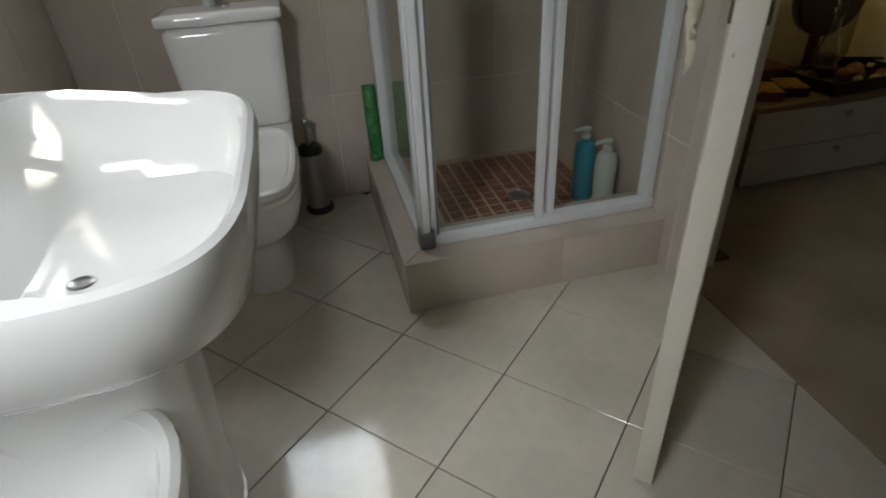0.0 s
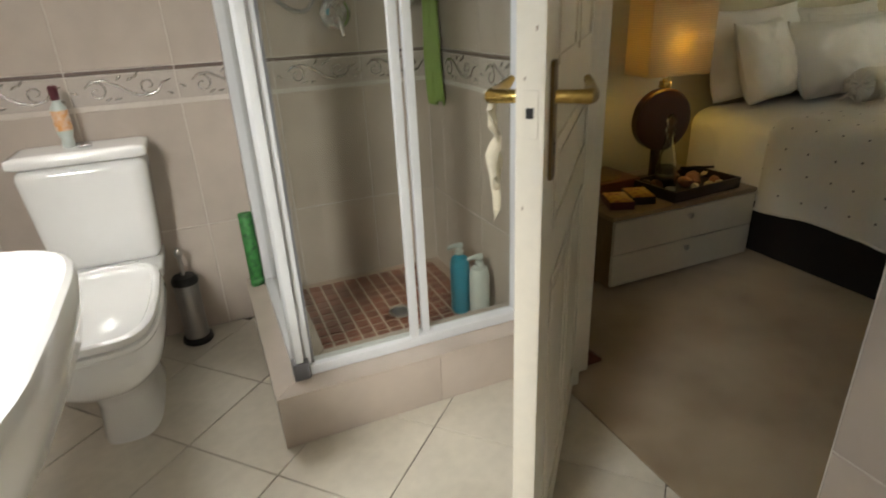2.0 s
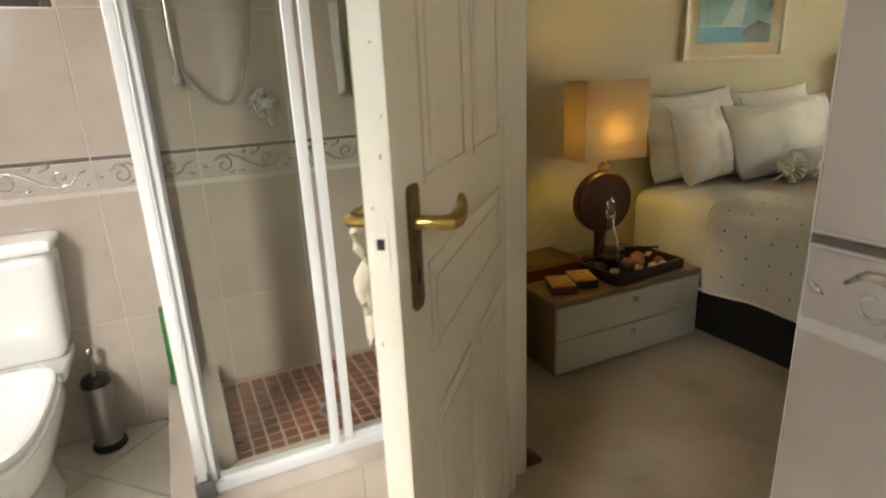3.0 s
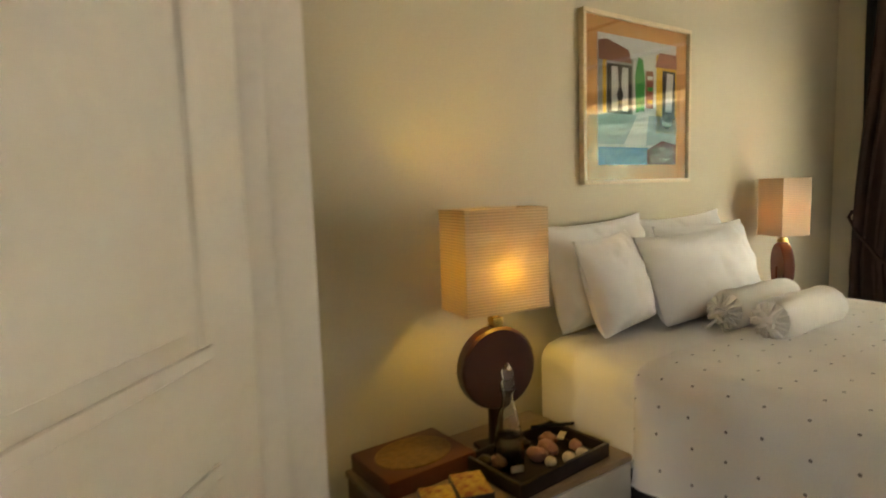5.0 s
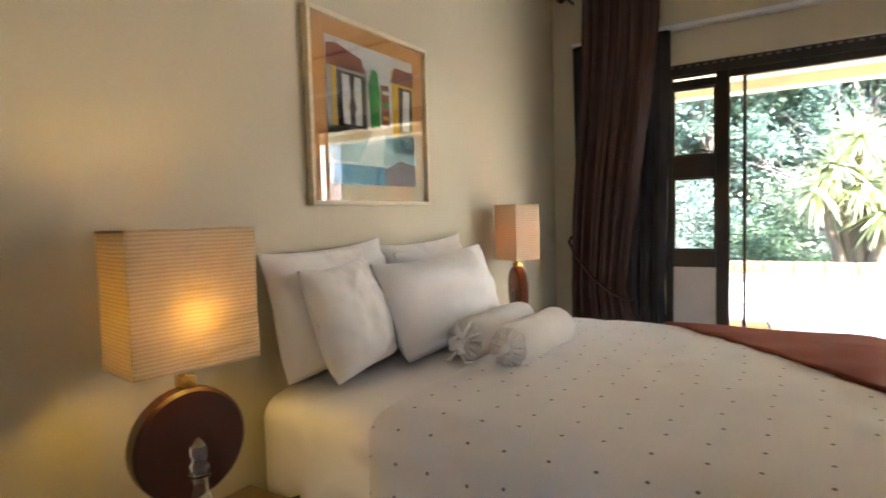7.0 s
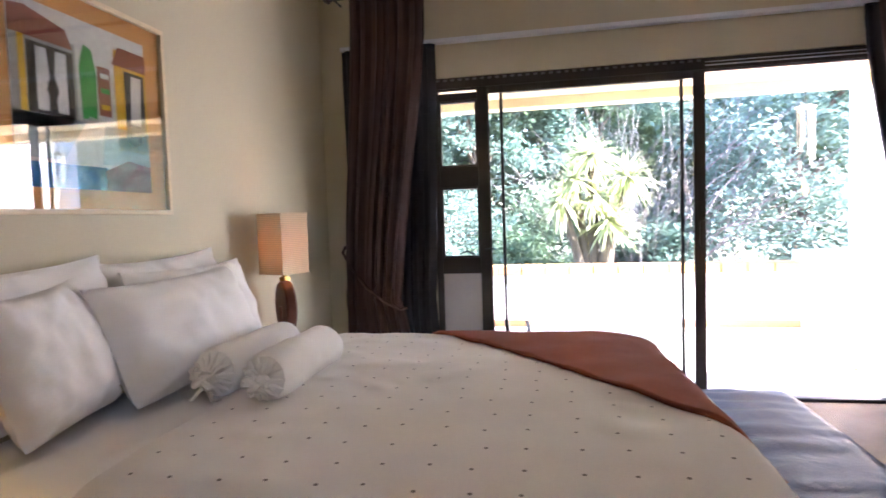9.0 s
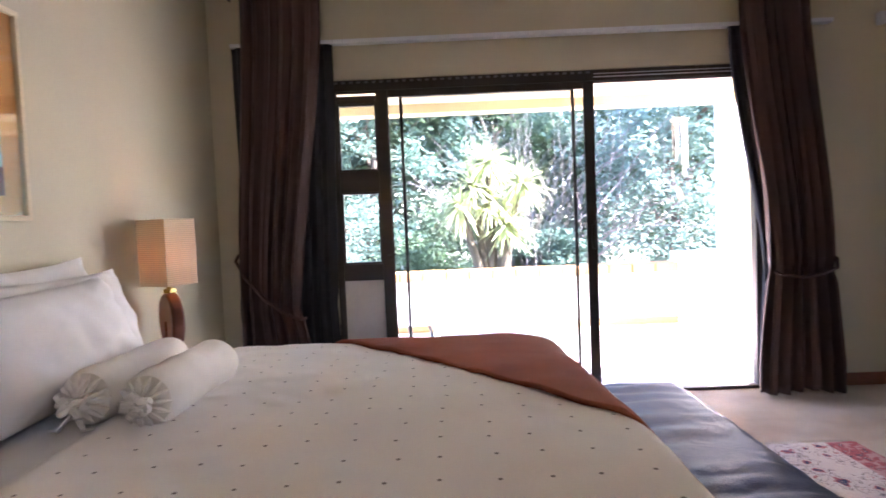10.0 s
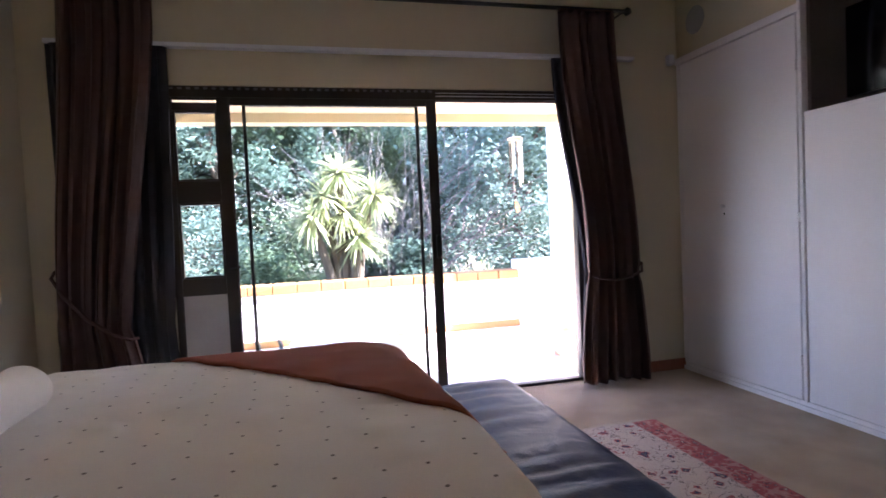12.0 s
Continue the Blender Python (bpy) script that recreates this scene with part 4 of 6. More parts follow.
door()
t = thing("door_stop", (2.81, 1.52, 0), "small red-brown wooden door wedge on the carpet", "door stop")
part("wedge", prism([(2.789, 0.0), (2.85, 0.0), (2.85, 0.012), (2.80, 0.05), (2.789, 0.05)], 1.495, 1.545, "xz"), M_REDWOOD, t)
t = thing("wall_picture", (2.78, 1.8, 1.1), "dark framed picture hung beside the bathroom door", "picture")
part("frame", bx(2.771, 2.80, 1.60, 2.00, 1.18, 1.72, 0.004), M_DARKWOOD, t)


# ---- bedroom things ----
def nightstand(x0, x1, label):
    t = thing("nightstand", ((x0 + x1) / 2, 2.15, 0), label, "nightstand", "nightstands beside the bed")
    y0, y1, h = 1.915, 2.405, .345
    part("top", bx(x0 - .006, x1 + .006, y0 - .012, y1 + .005, h - .022, h, 0.003), M_TOPWOOD, t, "oak veneer top")
    part("side_panel", bx(x0, x0 + .018, y0, y1, 0.012, h - .022, 0.002), M_SIDEWOOD, t, "walnut veneer side")
    part("side_panel", bx(x1 - .018, x1, y0, y1, 0.012, h - .022, 0.002), M_SIDEWOOD, t, "walnut veneer side")
    part("back_panel", bx(x0 + .018, x1 - .018, y1 - .012, y1, 0.012, h - .022), M_SIDEWOOD, t)
    part("plinth", bx(x0 + .02, x1 - .02, y0 + .02, y1 - .02, 0.0, 0.03), M_BLACK, t)
    for za, zb in ((0.020, 0.166), (0.171, 0.319)):
        f = part("drawer", bx(x0 + .004, x1 - .004, y0 - .016, y0 + .004, za, zb, 0.002), M_DRAWER, t, "cream lacquered drawer front")
        zc = (za + zb) / 2 + .04
        part("knob", lathe([(0.006, 0), (0.006, 0.010), (0.012, 0.014), (0.013, 0.02), (0.009, 0.025)], ((x0 + x1) / 2, y0 - .014, zc), 16, (0, -1, 0)), M_STEEL, f, "small steel knob")
    return t


nightstand(3.206, 4.020, "low two-drawer nightstand with cream fronts and wooden sides")
nightstand(5.70, 6.30, "low two-drawer nightstand on the window side of the bed")


def table_lamp(cx, cy, z0, top, w, d, disc, wood, label, turn=0.0, disc_turn=0.0, gap=.070, tall=.31):
    t = thing("table_lamp", (cx, cy, z0), label, "table lamp", "table lamps beside the bed")
    m = Matrix.Translation((cx, cy, 0)) @ Matrix.Rotation(radians(turn), 4, "Z")
    out = lambda bm: turned(bm, m)
    foot = lambda bm: turned(bm, Matrix.Translation((cx, cy, 0)) @ Matrix.Rotation(radians(disc_turn), 4, "Z"))
    zs = top - tall
    # thick wooden disc on a small foot
    part("foot", foot(roundbox((-0.06, .004, z0), (0.06, .078, z0 + .022), 0.008, 5)), wood, t)
    zc = zs - gap - disc / 2
    part("stem", foot(bx(-.018, .018, .006, .036, z0 + .018, zc, 0.004)), wood, t)
    bm = lathe([(disc / 2 * .94, -.028), (disc / 2, -.02), (disc / 2 * 1.005, 0), (disc / 2, .02), (disc / 2 * .94, .028)], (0, 0, 0), 48, (0, -1, 0))
    part("disc", foot(turned(bm, Matrix.Translation((0, 0, zc)))), wood, t, "thick polished wooden disc")
    part("collar", out(bx(-.020, .020, -.020, .020, zs - gap, zs - gap * .5, .004)), M_BRASS, t, "square brass collar")
    part("neck", out(lathe([(0.014, 0), (0.014, 0.034)], (0, 0, zs - .033), 18)), M_BRASS, t, "brass neck")
    part("bulb", out(lathe([(0.012, 0), (0.014, 0.02), (0.028, 0.05), (0.030, 0.07), (0.02, 0.09), (0.004, 0.098)], (0, 0, zs + .01), 18)), M_MILKY, t)
    sh = None
    for a, b, c, e in ((-w / 2, w / 2, -d / 2, -d / 2 + .003), (-w / 2, w / 2, d / 2 - .003, d / 2), (-w / 2, -w / 2 + .003, -d / 2 + .003, d / 2 - .003), (w / 2 - .003, w / 2, -d / 2 + .003, d / 2 - .003)):
        pan = part("shade_panel", out(bx(a, b, c, e, zs, top)), M_SHADE, t, "ribbed cream shade cloth", smooth=False)
        sh = sh or pan
    for z in (zs, top):
        part("shade_hoop", out(tube([(-w / 2, -d / 2, z), (w / 2, -d / 2, z), (w / 2, d / 2, z), (-w / 2, d / 2, z), (-w / 2, -d / 2, z)], 0.0028, 6)), M_SHADE, sh)
    part("spider", out(tube([(-w / 2, 0, zs + .03), (w / 2, 0, zs + .03)], 0.002, 6)), M_STEEL, sh)


table_lamp(3.685, 2.20, 0.345, 1.192, 0.310, 0.19, 0.285, M_DARKWOOD, "lit table lamp with a dark wooden disc and square shade", -9, -9, .064, .335)
table_lamp(5.80, 2.255, 0.345, 1.262, 0.178, 0.178, 0.265, M_REDWOOD, "dimly lit table lamp with a red wooden disc", -22, 40, .042)


def tray_set():
    o = (3.77, 2.03, 0.346)
    rz = Matrix.Translation((3.735, 2.055, 0.017)) @ Matrix.Rotation(radians(4), 4, "Z")
    out = lambda bm: turned(bm, rz)
    t = thing("wooden_tray", o, "dark wooden tray with raised sides on the nightstand", "tray")
    part("bottom", out(bx(-.21, .21, -.13, .13, 0.329, 0.337, 0.002)), M_TRAY, t)
    for a in ((-.21, .21, -.13, -.118), (-.21, .21, .118, .13), (-.21, -.198, -.118, .118), (.198, .21, -.118, .118)):
        part("side", out(bx(*a, 0.336, 0.378, 0.002)), M_TRAY, t)
    random.seed(3)
    for i, (x, y, r, mat_, nm, lab) in enumerate(((0.06, 0.01, .036, M_STONE, "rose_crystal", "rough rose coloured crystal on the tray"), (0.115, 0.06, .030, M_STONE, "rose_crystal", "rough rose coloured crystal on the tray"), (0.01, -.05, .020, M_SHELL, "shell", "small cream shell on the tray"), (0.07, -.07, .022, M_SHELL, "shell", "small cream shell on the tray"), (-.12, .06, .028, M_STONE, "rose_crystal", "rough rose coloured crystal on the tray"), (-.02, .075, .024, M_TRAY, "dark_stone", "dark polished stone on the tray"), (0.16, -.03, .026, M_STONE, "rose_crystal", "rough rose coloured crystal on the tray"), (0.0, 0.0, .034, M_STONE, "rose_crystal", "rough rose coloured crystal on the tray"), (-.165, .085, .026, M_TRAY, "dark_stone", "dark polished stone on the tray"), (-.06, .085, .033, M_TRAY, "dark_stone", "dark polished stone on the tray"), (0.02, .085, .030, M_TRAY, "dark_stone", "dark polished stone on the tray"), (0.13, -.085, .024, M_SHELL, "shell", "small cream shell on the tray"))):
        bm = bmesh.new()
        bmesh.ops.create_icosphere(bm, subdivisions=2, radius=r)
        for v in bm.verts:
            v.co *= 1 + 0.45 * noise.noise(v.co * (26 if mat_ is not M_SHELL else 14) + Vector((i * 3, 0, 0)))
            v.co.z = max(v.co.z * .85, -r * .62)
        bmesh.ops.translate(bm, verts=bm.verts, vec=(x, y, 0.337 + r * .62))
        c = out(bm)
        th_ = thing(nm, tuple(rz @ Vector((x, y, 0.337))), lab, "ornament", "ornaments on the tray")
        part("lump", c, mat_, th_)
    th_ = thing("white_card", tuple(rz @ Vector((.15, .05, .338))), "small white card on the tray", "card")
    part("card", out(turned(bx(-.03, .03, -.012, .012, 0, .004, .001), Matrix.Translation((.145, .02, .372)) @ Matrix.Rotation(.5, 4, "Z"))), M_SHELL, th_)
    th_ = thing("pen", tuple(rz @ Vector((.17, .06, .38))), "dark pen lying across the tray rim", "pen")
    part("barrel", out(tube([(.10, .124, .384), (.235, .04, .385)], 0.006, 8)), M_BLACK, th_)
    c = thing("glass_carafe", tuple(rz @ Vector((-.095, .04, .337))), "clear glass carafe with a glass stopper, half full", "carafe")
    o = rz @ Vector((-.095, .040, .3375))
    lath = lambda prof: lathe([(q * 1.1, z * .9) for q, z in prof], o, 30)
    g = part("glass", lath([(0.036, 0), (0.045, 0.004), (0.046, 0.03), (0.040, 0.12), (0.026, 0.20), (0.017, 0.245), (0.016, 0.27), (0.024, 0.285), (0.021, 0.287), (0.013, 0.27), (0.014, 0.245), (0.023, 0.20), (0.037, 0.12), (0.043, 0.03), (0.04, 0.010)]), M_CARAFE, c)
    g.visible_shadow = False
    part("water", lath([(0.038, 0.011), (0.042, 0.03), (0.0375, 0.115), (0.036, 0.118)]), M_WATER, c)
    part("stopper", lath([(0.010, 0.262), (0.014, 0.29), (0.021, 0.30), (0.019, 0.312), (0.012, 0.322), (0.020, 0.345), (0.012, 0.37), (0.003, 0.384)]), M_CARAFE, c, "pointed glass stopper")
    part("tag", turned(bx(-.022, .022, -.004, .001, 0, .022, .001), Matrix.Translation(o + Vector((-.01, -.05, .0))) @ Matrix.Rotation(-.35, 4, "Z")), M_SHELL, c, "small pale tag at its foot")
    for k, (x, y, a, mt) in enumerate(((3.318, 2.025, -22, M_BOOKY), (3.440, 2.035, -20, M_BOOKY))):
        b = thing("small_box", (x, y, .345), "small flat printed box in yellow and red" if not k else "small flat dark box with a yellow printed lid", "box", "boxes on the nightstand")
        r = Matrix.Translation((x, y, .3455)) @ Matrix.Rotation(radians(a), 4, "Z")
        part("box_body", turned(bx(-.052, .052, -.070, .070, 0, .034, .002), r), M_MAROON if not k else M_BOOKB, b)
        part("lid_print", turned(bx(-.050, .050, -.068, .068, .034, .037, .001), r), mt, b, "yellow printed lid")
    b = thing("wooden_box", (3.38, 2.29, .345), "flat red wooden box with an amber woven lid", "box")
    part("rim", turned(bx(-.165, .165, -.125, .125, 0, .058, .005), Matrix.Translation((3.385, 2.275, .3455)) @ Matrix.Rotation(.03, 4, "Z")), M_REDWOOD, b)
    part("weave", turned(lathe([(0.07, 0), (0.07, .004), (0.064, .006)], (0, 0, 0), 36, None, (1.95, 1.45)), Matrix.Translation((3.385, 2.275, .4035)) @ Matrix.Rotation(.06, 4, "Z")), M_PLATE, b)


tray_set()


def corner_drop(x, y):
    """The bed's soft far corner at the foot sinks a little."""
    a, b = max(0, min(1, (x - 4.5) / 1.0)), max(0, (.66 - y) / .27)
    return .065 * a * b * b


def bed():
    t = thing("bed", (4.90, 1.4, 0), "made double bed on a black base", "bed")
    part("base", bx(4.09, 5.62, .50, 2.40, 0.0, 0.245, .01), M_BEDBASE, t, "black fabric bed base")
    part("mattress", roundbox((4.045, .47, .235), (5.645, 2.418, .650), .105, 20, .006, 5), M_SHEET, t, "mattress in a white fitted sheet")
    c = thing("bedspread", (4.90, 1.25, .2), "white bedspread with small dark printed dots", "bedspread")
    bm = roundbox((4.026, .395, .02), (5.68, 1.945, .672), .095, 52, 0, 5)
    for v in list(bm.verts):
        f = Vector((v.co.x * 3.1, v.co.y * 3.1, v.co.z * 2))
        top = max(0, min(1, (v.co.z - .5) / .15))
        v.co.z += top * (.012 * noise.noise(f) + .006 * noise.noise(f * 4) - corner_drop(v.co.x, v.co.y) + .012 * (1 - ((v.co.x - 4.853) / .8) ** 2))
        side = 1 - top
        if side > 0:
            ph = v.co.y if abs(v.co.x - 4.853) > .75 else v.co.x
            k = side * (.012 * math.sin(ph * 17 + 1.5) + .010 * noise.noise(f * 2)) * max(0, (.6 - v.co.z) / .4)
            n_ = Vector((v.co.x - 4.853, v.co.y - 1.17, 0)).normalized()
            v.co += n_ * k
    low = [f for f in bm.faces if f.calc_center_median().z < .21 or f.calc_center_median().y > 1.935 and f.calc_center_median().z < .60]
    bmesh.ops.delete(bm, geom=low, context="FACES")
    for v in bm.verts:
        if v.co.z < .265:
            v.co.z = .245 + .012 * math.sin(v.co.y * 9)
    part("cover", bm, M_COVER, c)
    part("hem", tube([(4.022 + .006 * math.sin(k * 1.7), .52 + 1.40 * k / 24, .25 + .012 * math.sin((.52 + 1.40 * k / 24) * 9)) for k in range(25)], .005, 6), M_SHEET, c, "stitched white hem")
    # rust throw across the foot, its edge lying slantwise
    bm = bmesh.new()
    nu, nv = 46, 26
    g = [[None] * (nv + 1) for _ in range(nu + 1)]
    for i in range(nu + 1):
        u = i / nu
        for j in range(nv + 1):
            v = j / nv
            x = 5.70 - u * 1.30
            ya = 1.50 - 1.13 * u ** .9
            yb = 0.385
            y = ya + (yb - ya) * v
            z = .690 + .010 * (1 - ((x - 4.853) / .8) ** 2) + .006 * noise.noise(Vector((x * 6, y * 6, 0))) + .003 * math.sin(x * 21 + y * 13)
            ex = max(0, (x - 5.59) / .11)
            ey = max(0, (.50 - y) / .115)
            z -= corner_drop(x, y)
            z -= .09 * min(1, ex) ** 2.4 + .10 * min(1, ey) ** 2.4
            g[i][j] = bm.verts.new((x, y, z))
    for i in range(nu):
        for j in range(nv):
            bm.faces.new((g[i][j], g[i + 1][j], g[i + 1][j + 1], g[i][j + 1]))
    w = thing("throw_blanket", (5.2, .8, .67), "rust coloured throw folded over the foot of the bed", "blanket")
    o = part("blanket", bm, M_THROW, w)
    s = o.modifiers.new("thick", "SOLIDIFY")
    s.thickness, s.offset = .016, 1.0


bed()


def pillow(at, w, h, th, lean, turn, label, roll=0.0, mat_=None, seed=0.0):
    """A stuffed pillow standing on its long edge; lean: degrees back, turn: about z."""
    t = thing("pillow", at, label, "pillow", "pillows at the head of the bed")
    bm = bmesh.new()
    n = 26
    front, back = {}, {}
    for i in range(n + 1):
        for j in range(n + 1):
            u, v = 2 * i / n - 1, 2 * j / n - 1
            x = u * w / 2 * (1 - .055 * (1 - abs(v) ** 2.6) * abs(u) ** 3)
            z = v * h / 2 * (1 - .085 * (1 - abs(u) ** 2.6) * abs(v) ** 3)
            if v < 0:
                soft = 1 - .07 * (abs(u) * abs(v)) ** 4
                x, z = x * soft, z * soft
            k = max(0, 1 - abs(u) ** 3.2) ** .62 * max(0, 1 - abs(v) ** 3.2) ** .62
            d = th / 2 * k * (1 - .18 * v)
            wr = .014 * noise.noise(Vector((u * 2.6, v * 2.6, seed))) + .008 * noise.noise(Vector((u * 6, v * 6, seed + 4))) + .010 * max(0, math.sin(9 * (u + v) + 3 * noise.noise(Vector((u * 2, v * 2, seed))))) * (u * u + v * v) * .5
            edge = min(1, k * 3)
            front[i, j] = bm.verts.new((x, -d - wr * edge - .001, z))
            back[i, j] = front[i, j] if i in (0, n) or j in (0, n) else bm.verts.new((x, d * .8 + .001, z))
    for i in range(n):
        for j in range(n):
            bm.faces.new((front[i, j], front[i + 1, j], front[i + 1, j + 1], front[i, j + 1]))
            bm.faces.new((back[i, j], back[i, j + 1], back[i + 1, j + 1], back[i + 1, j]))
    m = Matrix.Translation(at) @ Matrix.Rotation(radians(turn), 4, "Z") @ Matrix.Rotation(radians(-lean), 4, "X") @ Matrix.Rotation(radians(roll), 4, "Y") @ Matrix.Translation((0, 0, h / 2 * (1 + .3 * abs(math.sin(radians(roll))))))
    o = part("cushion", turned(bm, m), mat_ or M_SHEET, t)
    rim = [(-.93, -.93), (-.945, 0), (-1, 1), (-.5, .925), (0, .915), (.5, .925), (1, 1), (.945, 0), (.93, -.93)]
    part("seam", turned(tube([(a * w / 2 * .992, 0, b * h / 2 * .985) for a, b in rim], .003, 6), m), mat_ or M_SHEET, t)
    return t


pillow((4.42, 2.31, .660), .66, .46, .17, 10, 2, "white cotton pillow leaning on the wall", -2, seed=1)
pillow((5.06, 2.32, .660), .64, .45, .17, 10, -2, "white cotton pillow leaning on the wall", -2, seed=2)
pillow((4.37, 2.17, .662), .40, .41, .17, 18, 8, "small white square pillow propped in front", -3, seed=3)
pillow((4.86, 2.09, .660), .74, .41, .22, 22, -2, "plump white pillow propped in front", -1, seed=5)
pillow((5.07, 2.19, .662), .66, .42, .18, 18, -5, "white pillow behind the plump one", seed=7)


def bolster(a, b, r, label, bow=False):
    a, b = Vector(a), Vector(b)
    t = thing("rolled_towel", tuple((a + b) / 2 - Vector((0, 0, r))), label, "towel roll", "rolled towels on the bed")
    d = (b - a).normalized()
    L = (b - a).length
    prof = [(r * .30, 0.0), (r * .62, .004), (r * .88, .015), (r * .98, .035)] + [(r * (1 + .02 * math.sin(k * 2.1)), .05 + (L - .10) * k / 10) for k in range(11)] + [(r * .96, L - .025), (r * .8, L - .008), (r * .4, L)]
    bm = lathe(prof, a, 30, d)
    for v in bm.verts:
        v.co += (v.co - a - d * (v.co - a).dot(d)) * .10 * noise.noise(v.co * 9)
    part("roll", bm, M_TOWEL, t)
    # gathered end with radiating pleats and a tied tuft
    s = d.cross(Vector((0, 0, 1))).normalized()
    u = s.cross(d)
    bm = bmesh.new()
    for k in range(14):
        an = 2 * math.pi * k / 14
        e = math.cos(an) * s + math.sin(an) * u
        tube([a + e * r * .9 + d * .012, a + e * r * .55 - d * .006, a + e * r * .16 - d * .018], [.004, .010, .006], 6, bm)
    part("pleats", bm, M_TOWEL, t)
    bm = bmesh.new()
    random.seed(int(a.x * 100))
    for k in range(15):
        e = (s * random.uniform(-1, 1) + u * random.uniform(-1.2, .5)).normalized()
        p0 = a - d * .015
        p1 = p0 - d * random.uniform(.012, .034) + e * random.uniform(.008, .022)
        p2 = p1 + e * random.uniform(.008, .026) - d * random.uniform(-.006, .012)
        p2.z = max(p2.z, a.z - r + .012)
        tube([p0, p1, p2], [.012, .019, .013], 8, bm, .75)
    part("tuft", bm, M_TOWEL, t, "knotted cream tuft")
    # bow of the tie: two loops and two tails that lie on the bed
    k0 = a - d * .03 + Vector((0, 0, -.01))
    for sg in (-1, 1) if bow else ():
        loop = [k0 + s * sg * .045 * math.sin(q * .314) - d * .02 * math.sin(q * .628) + u * (.040 * (1 - math.cos(q * .628)) / 2 - .004) for q in range(11)]
        part("bow_loop", tube(loop, [.005, .007, .008, .008, .009, .009, .008, .008, .008, .007, .005], 7, flat=.6), M_TOWEL, t)
        zb = a.z - r + .010
        tail = [k0, k0 + s * sg * .016 - d * .02 - u * .03, Vector((*(k0 + s * sg * .035 - d * .03).xy, zb + .006)), Vector((*(k0 + s * sg * .060 - d * .025).xy, zb + .008))]
        part("bow_tail", tube(tail, [.007, .010, .010, .006], 7, flat=.6), M_TOWEL, t)


bolster((4.60, 1.745, .742), (5.10, 1.745, .738), .080, "rolled cream towel tied at its end")
bolster((4.64, 1.935, .745), (5.16, 1.94, .742), .080, "second rolled towel with a tied bow against the pillows", True)


def bench():
    t = thing("leather_bench", (4.85, .13, 0), "long navy leather bench at the foot of the bed", "bench")
    bm = roundbox((3.98, -.115, .16), (5.62, .375, .45), .085, 84, 0, 5)
    for v in bm.verts:
        top = max(0, min(1, (v.co.z - .3) / .12))
        w = noise.noise(Vector((v.co.x * 9, v.co.y * 3.2, 1))) + .6 * noise.noise(Vector((v.co.x * 23, v.co.y * 6, 5)))
        v.co.z += top * (.006 * w + .005 * (.6 + noise.noise(Vector((v.co.x * 3, v.co.y * 2, 9)))) * math.sin(v.co.x * 52 + 3 * noise.noise(Vector((v.co.x * 2, v.co.y * 5, 7)))) * max(0, .35 - abs(v.co.y - .16)) * 3 + .012 * (1 - ((v.co.y - .12) / .25) ** 2))
    part("cushion", bm, M_LEATHER, t)
    part("base", bx(4.01, 5.59, -.09, .345, .05, .17, .01), M_LEATHER, t)
    for x in (4.07, 5.53):
        for y in (-.05, .285):
            part("leg", lathe([(0.022, 0), (0.026, .052)], (x, y, 0), 12), M_BLACK, t)


bench()


def rug():
    t = thing("rug", (4.96, -.76, 0.001), "faded red and cream patterned rug on the carpet", "rug")
    t.rotation_euler = (0, 0, radians(0.5))
    me = bx(-.95, .95, -.34, .34, .0, .010, .003)
    o = part("rug_field", turned(me, Matrix.Translation(ORIGIN[t.name])), M_RUG, t)
    random.seed(9)
    bm = bmesh.new()
    for i in range(44):
        y = -.335 + .67 * i / 43
        tube([(.948, y, .006), (.97, y + random.uniform(-.005, .005), .005), (.995 + random.uniform(-.008, .008), y + random.uniform(-.010, .010), .003)], .0022, 4, bm)
    part("fringe", turned(bm, Matrix.Translation(ORIGIN[t.name])), M_FRINGE, t, "knotted cream fringe")


rug()


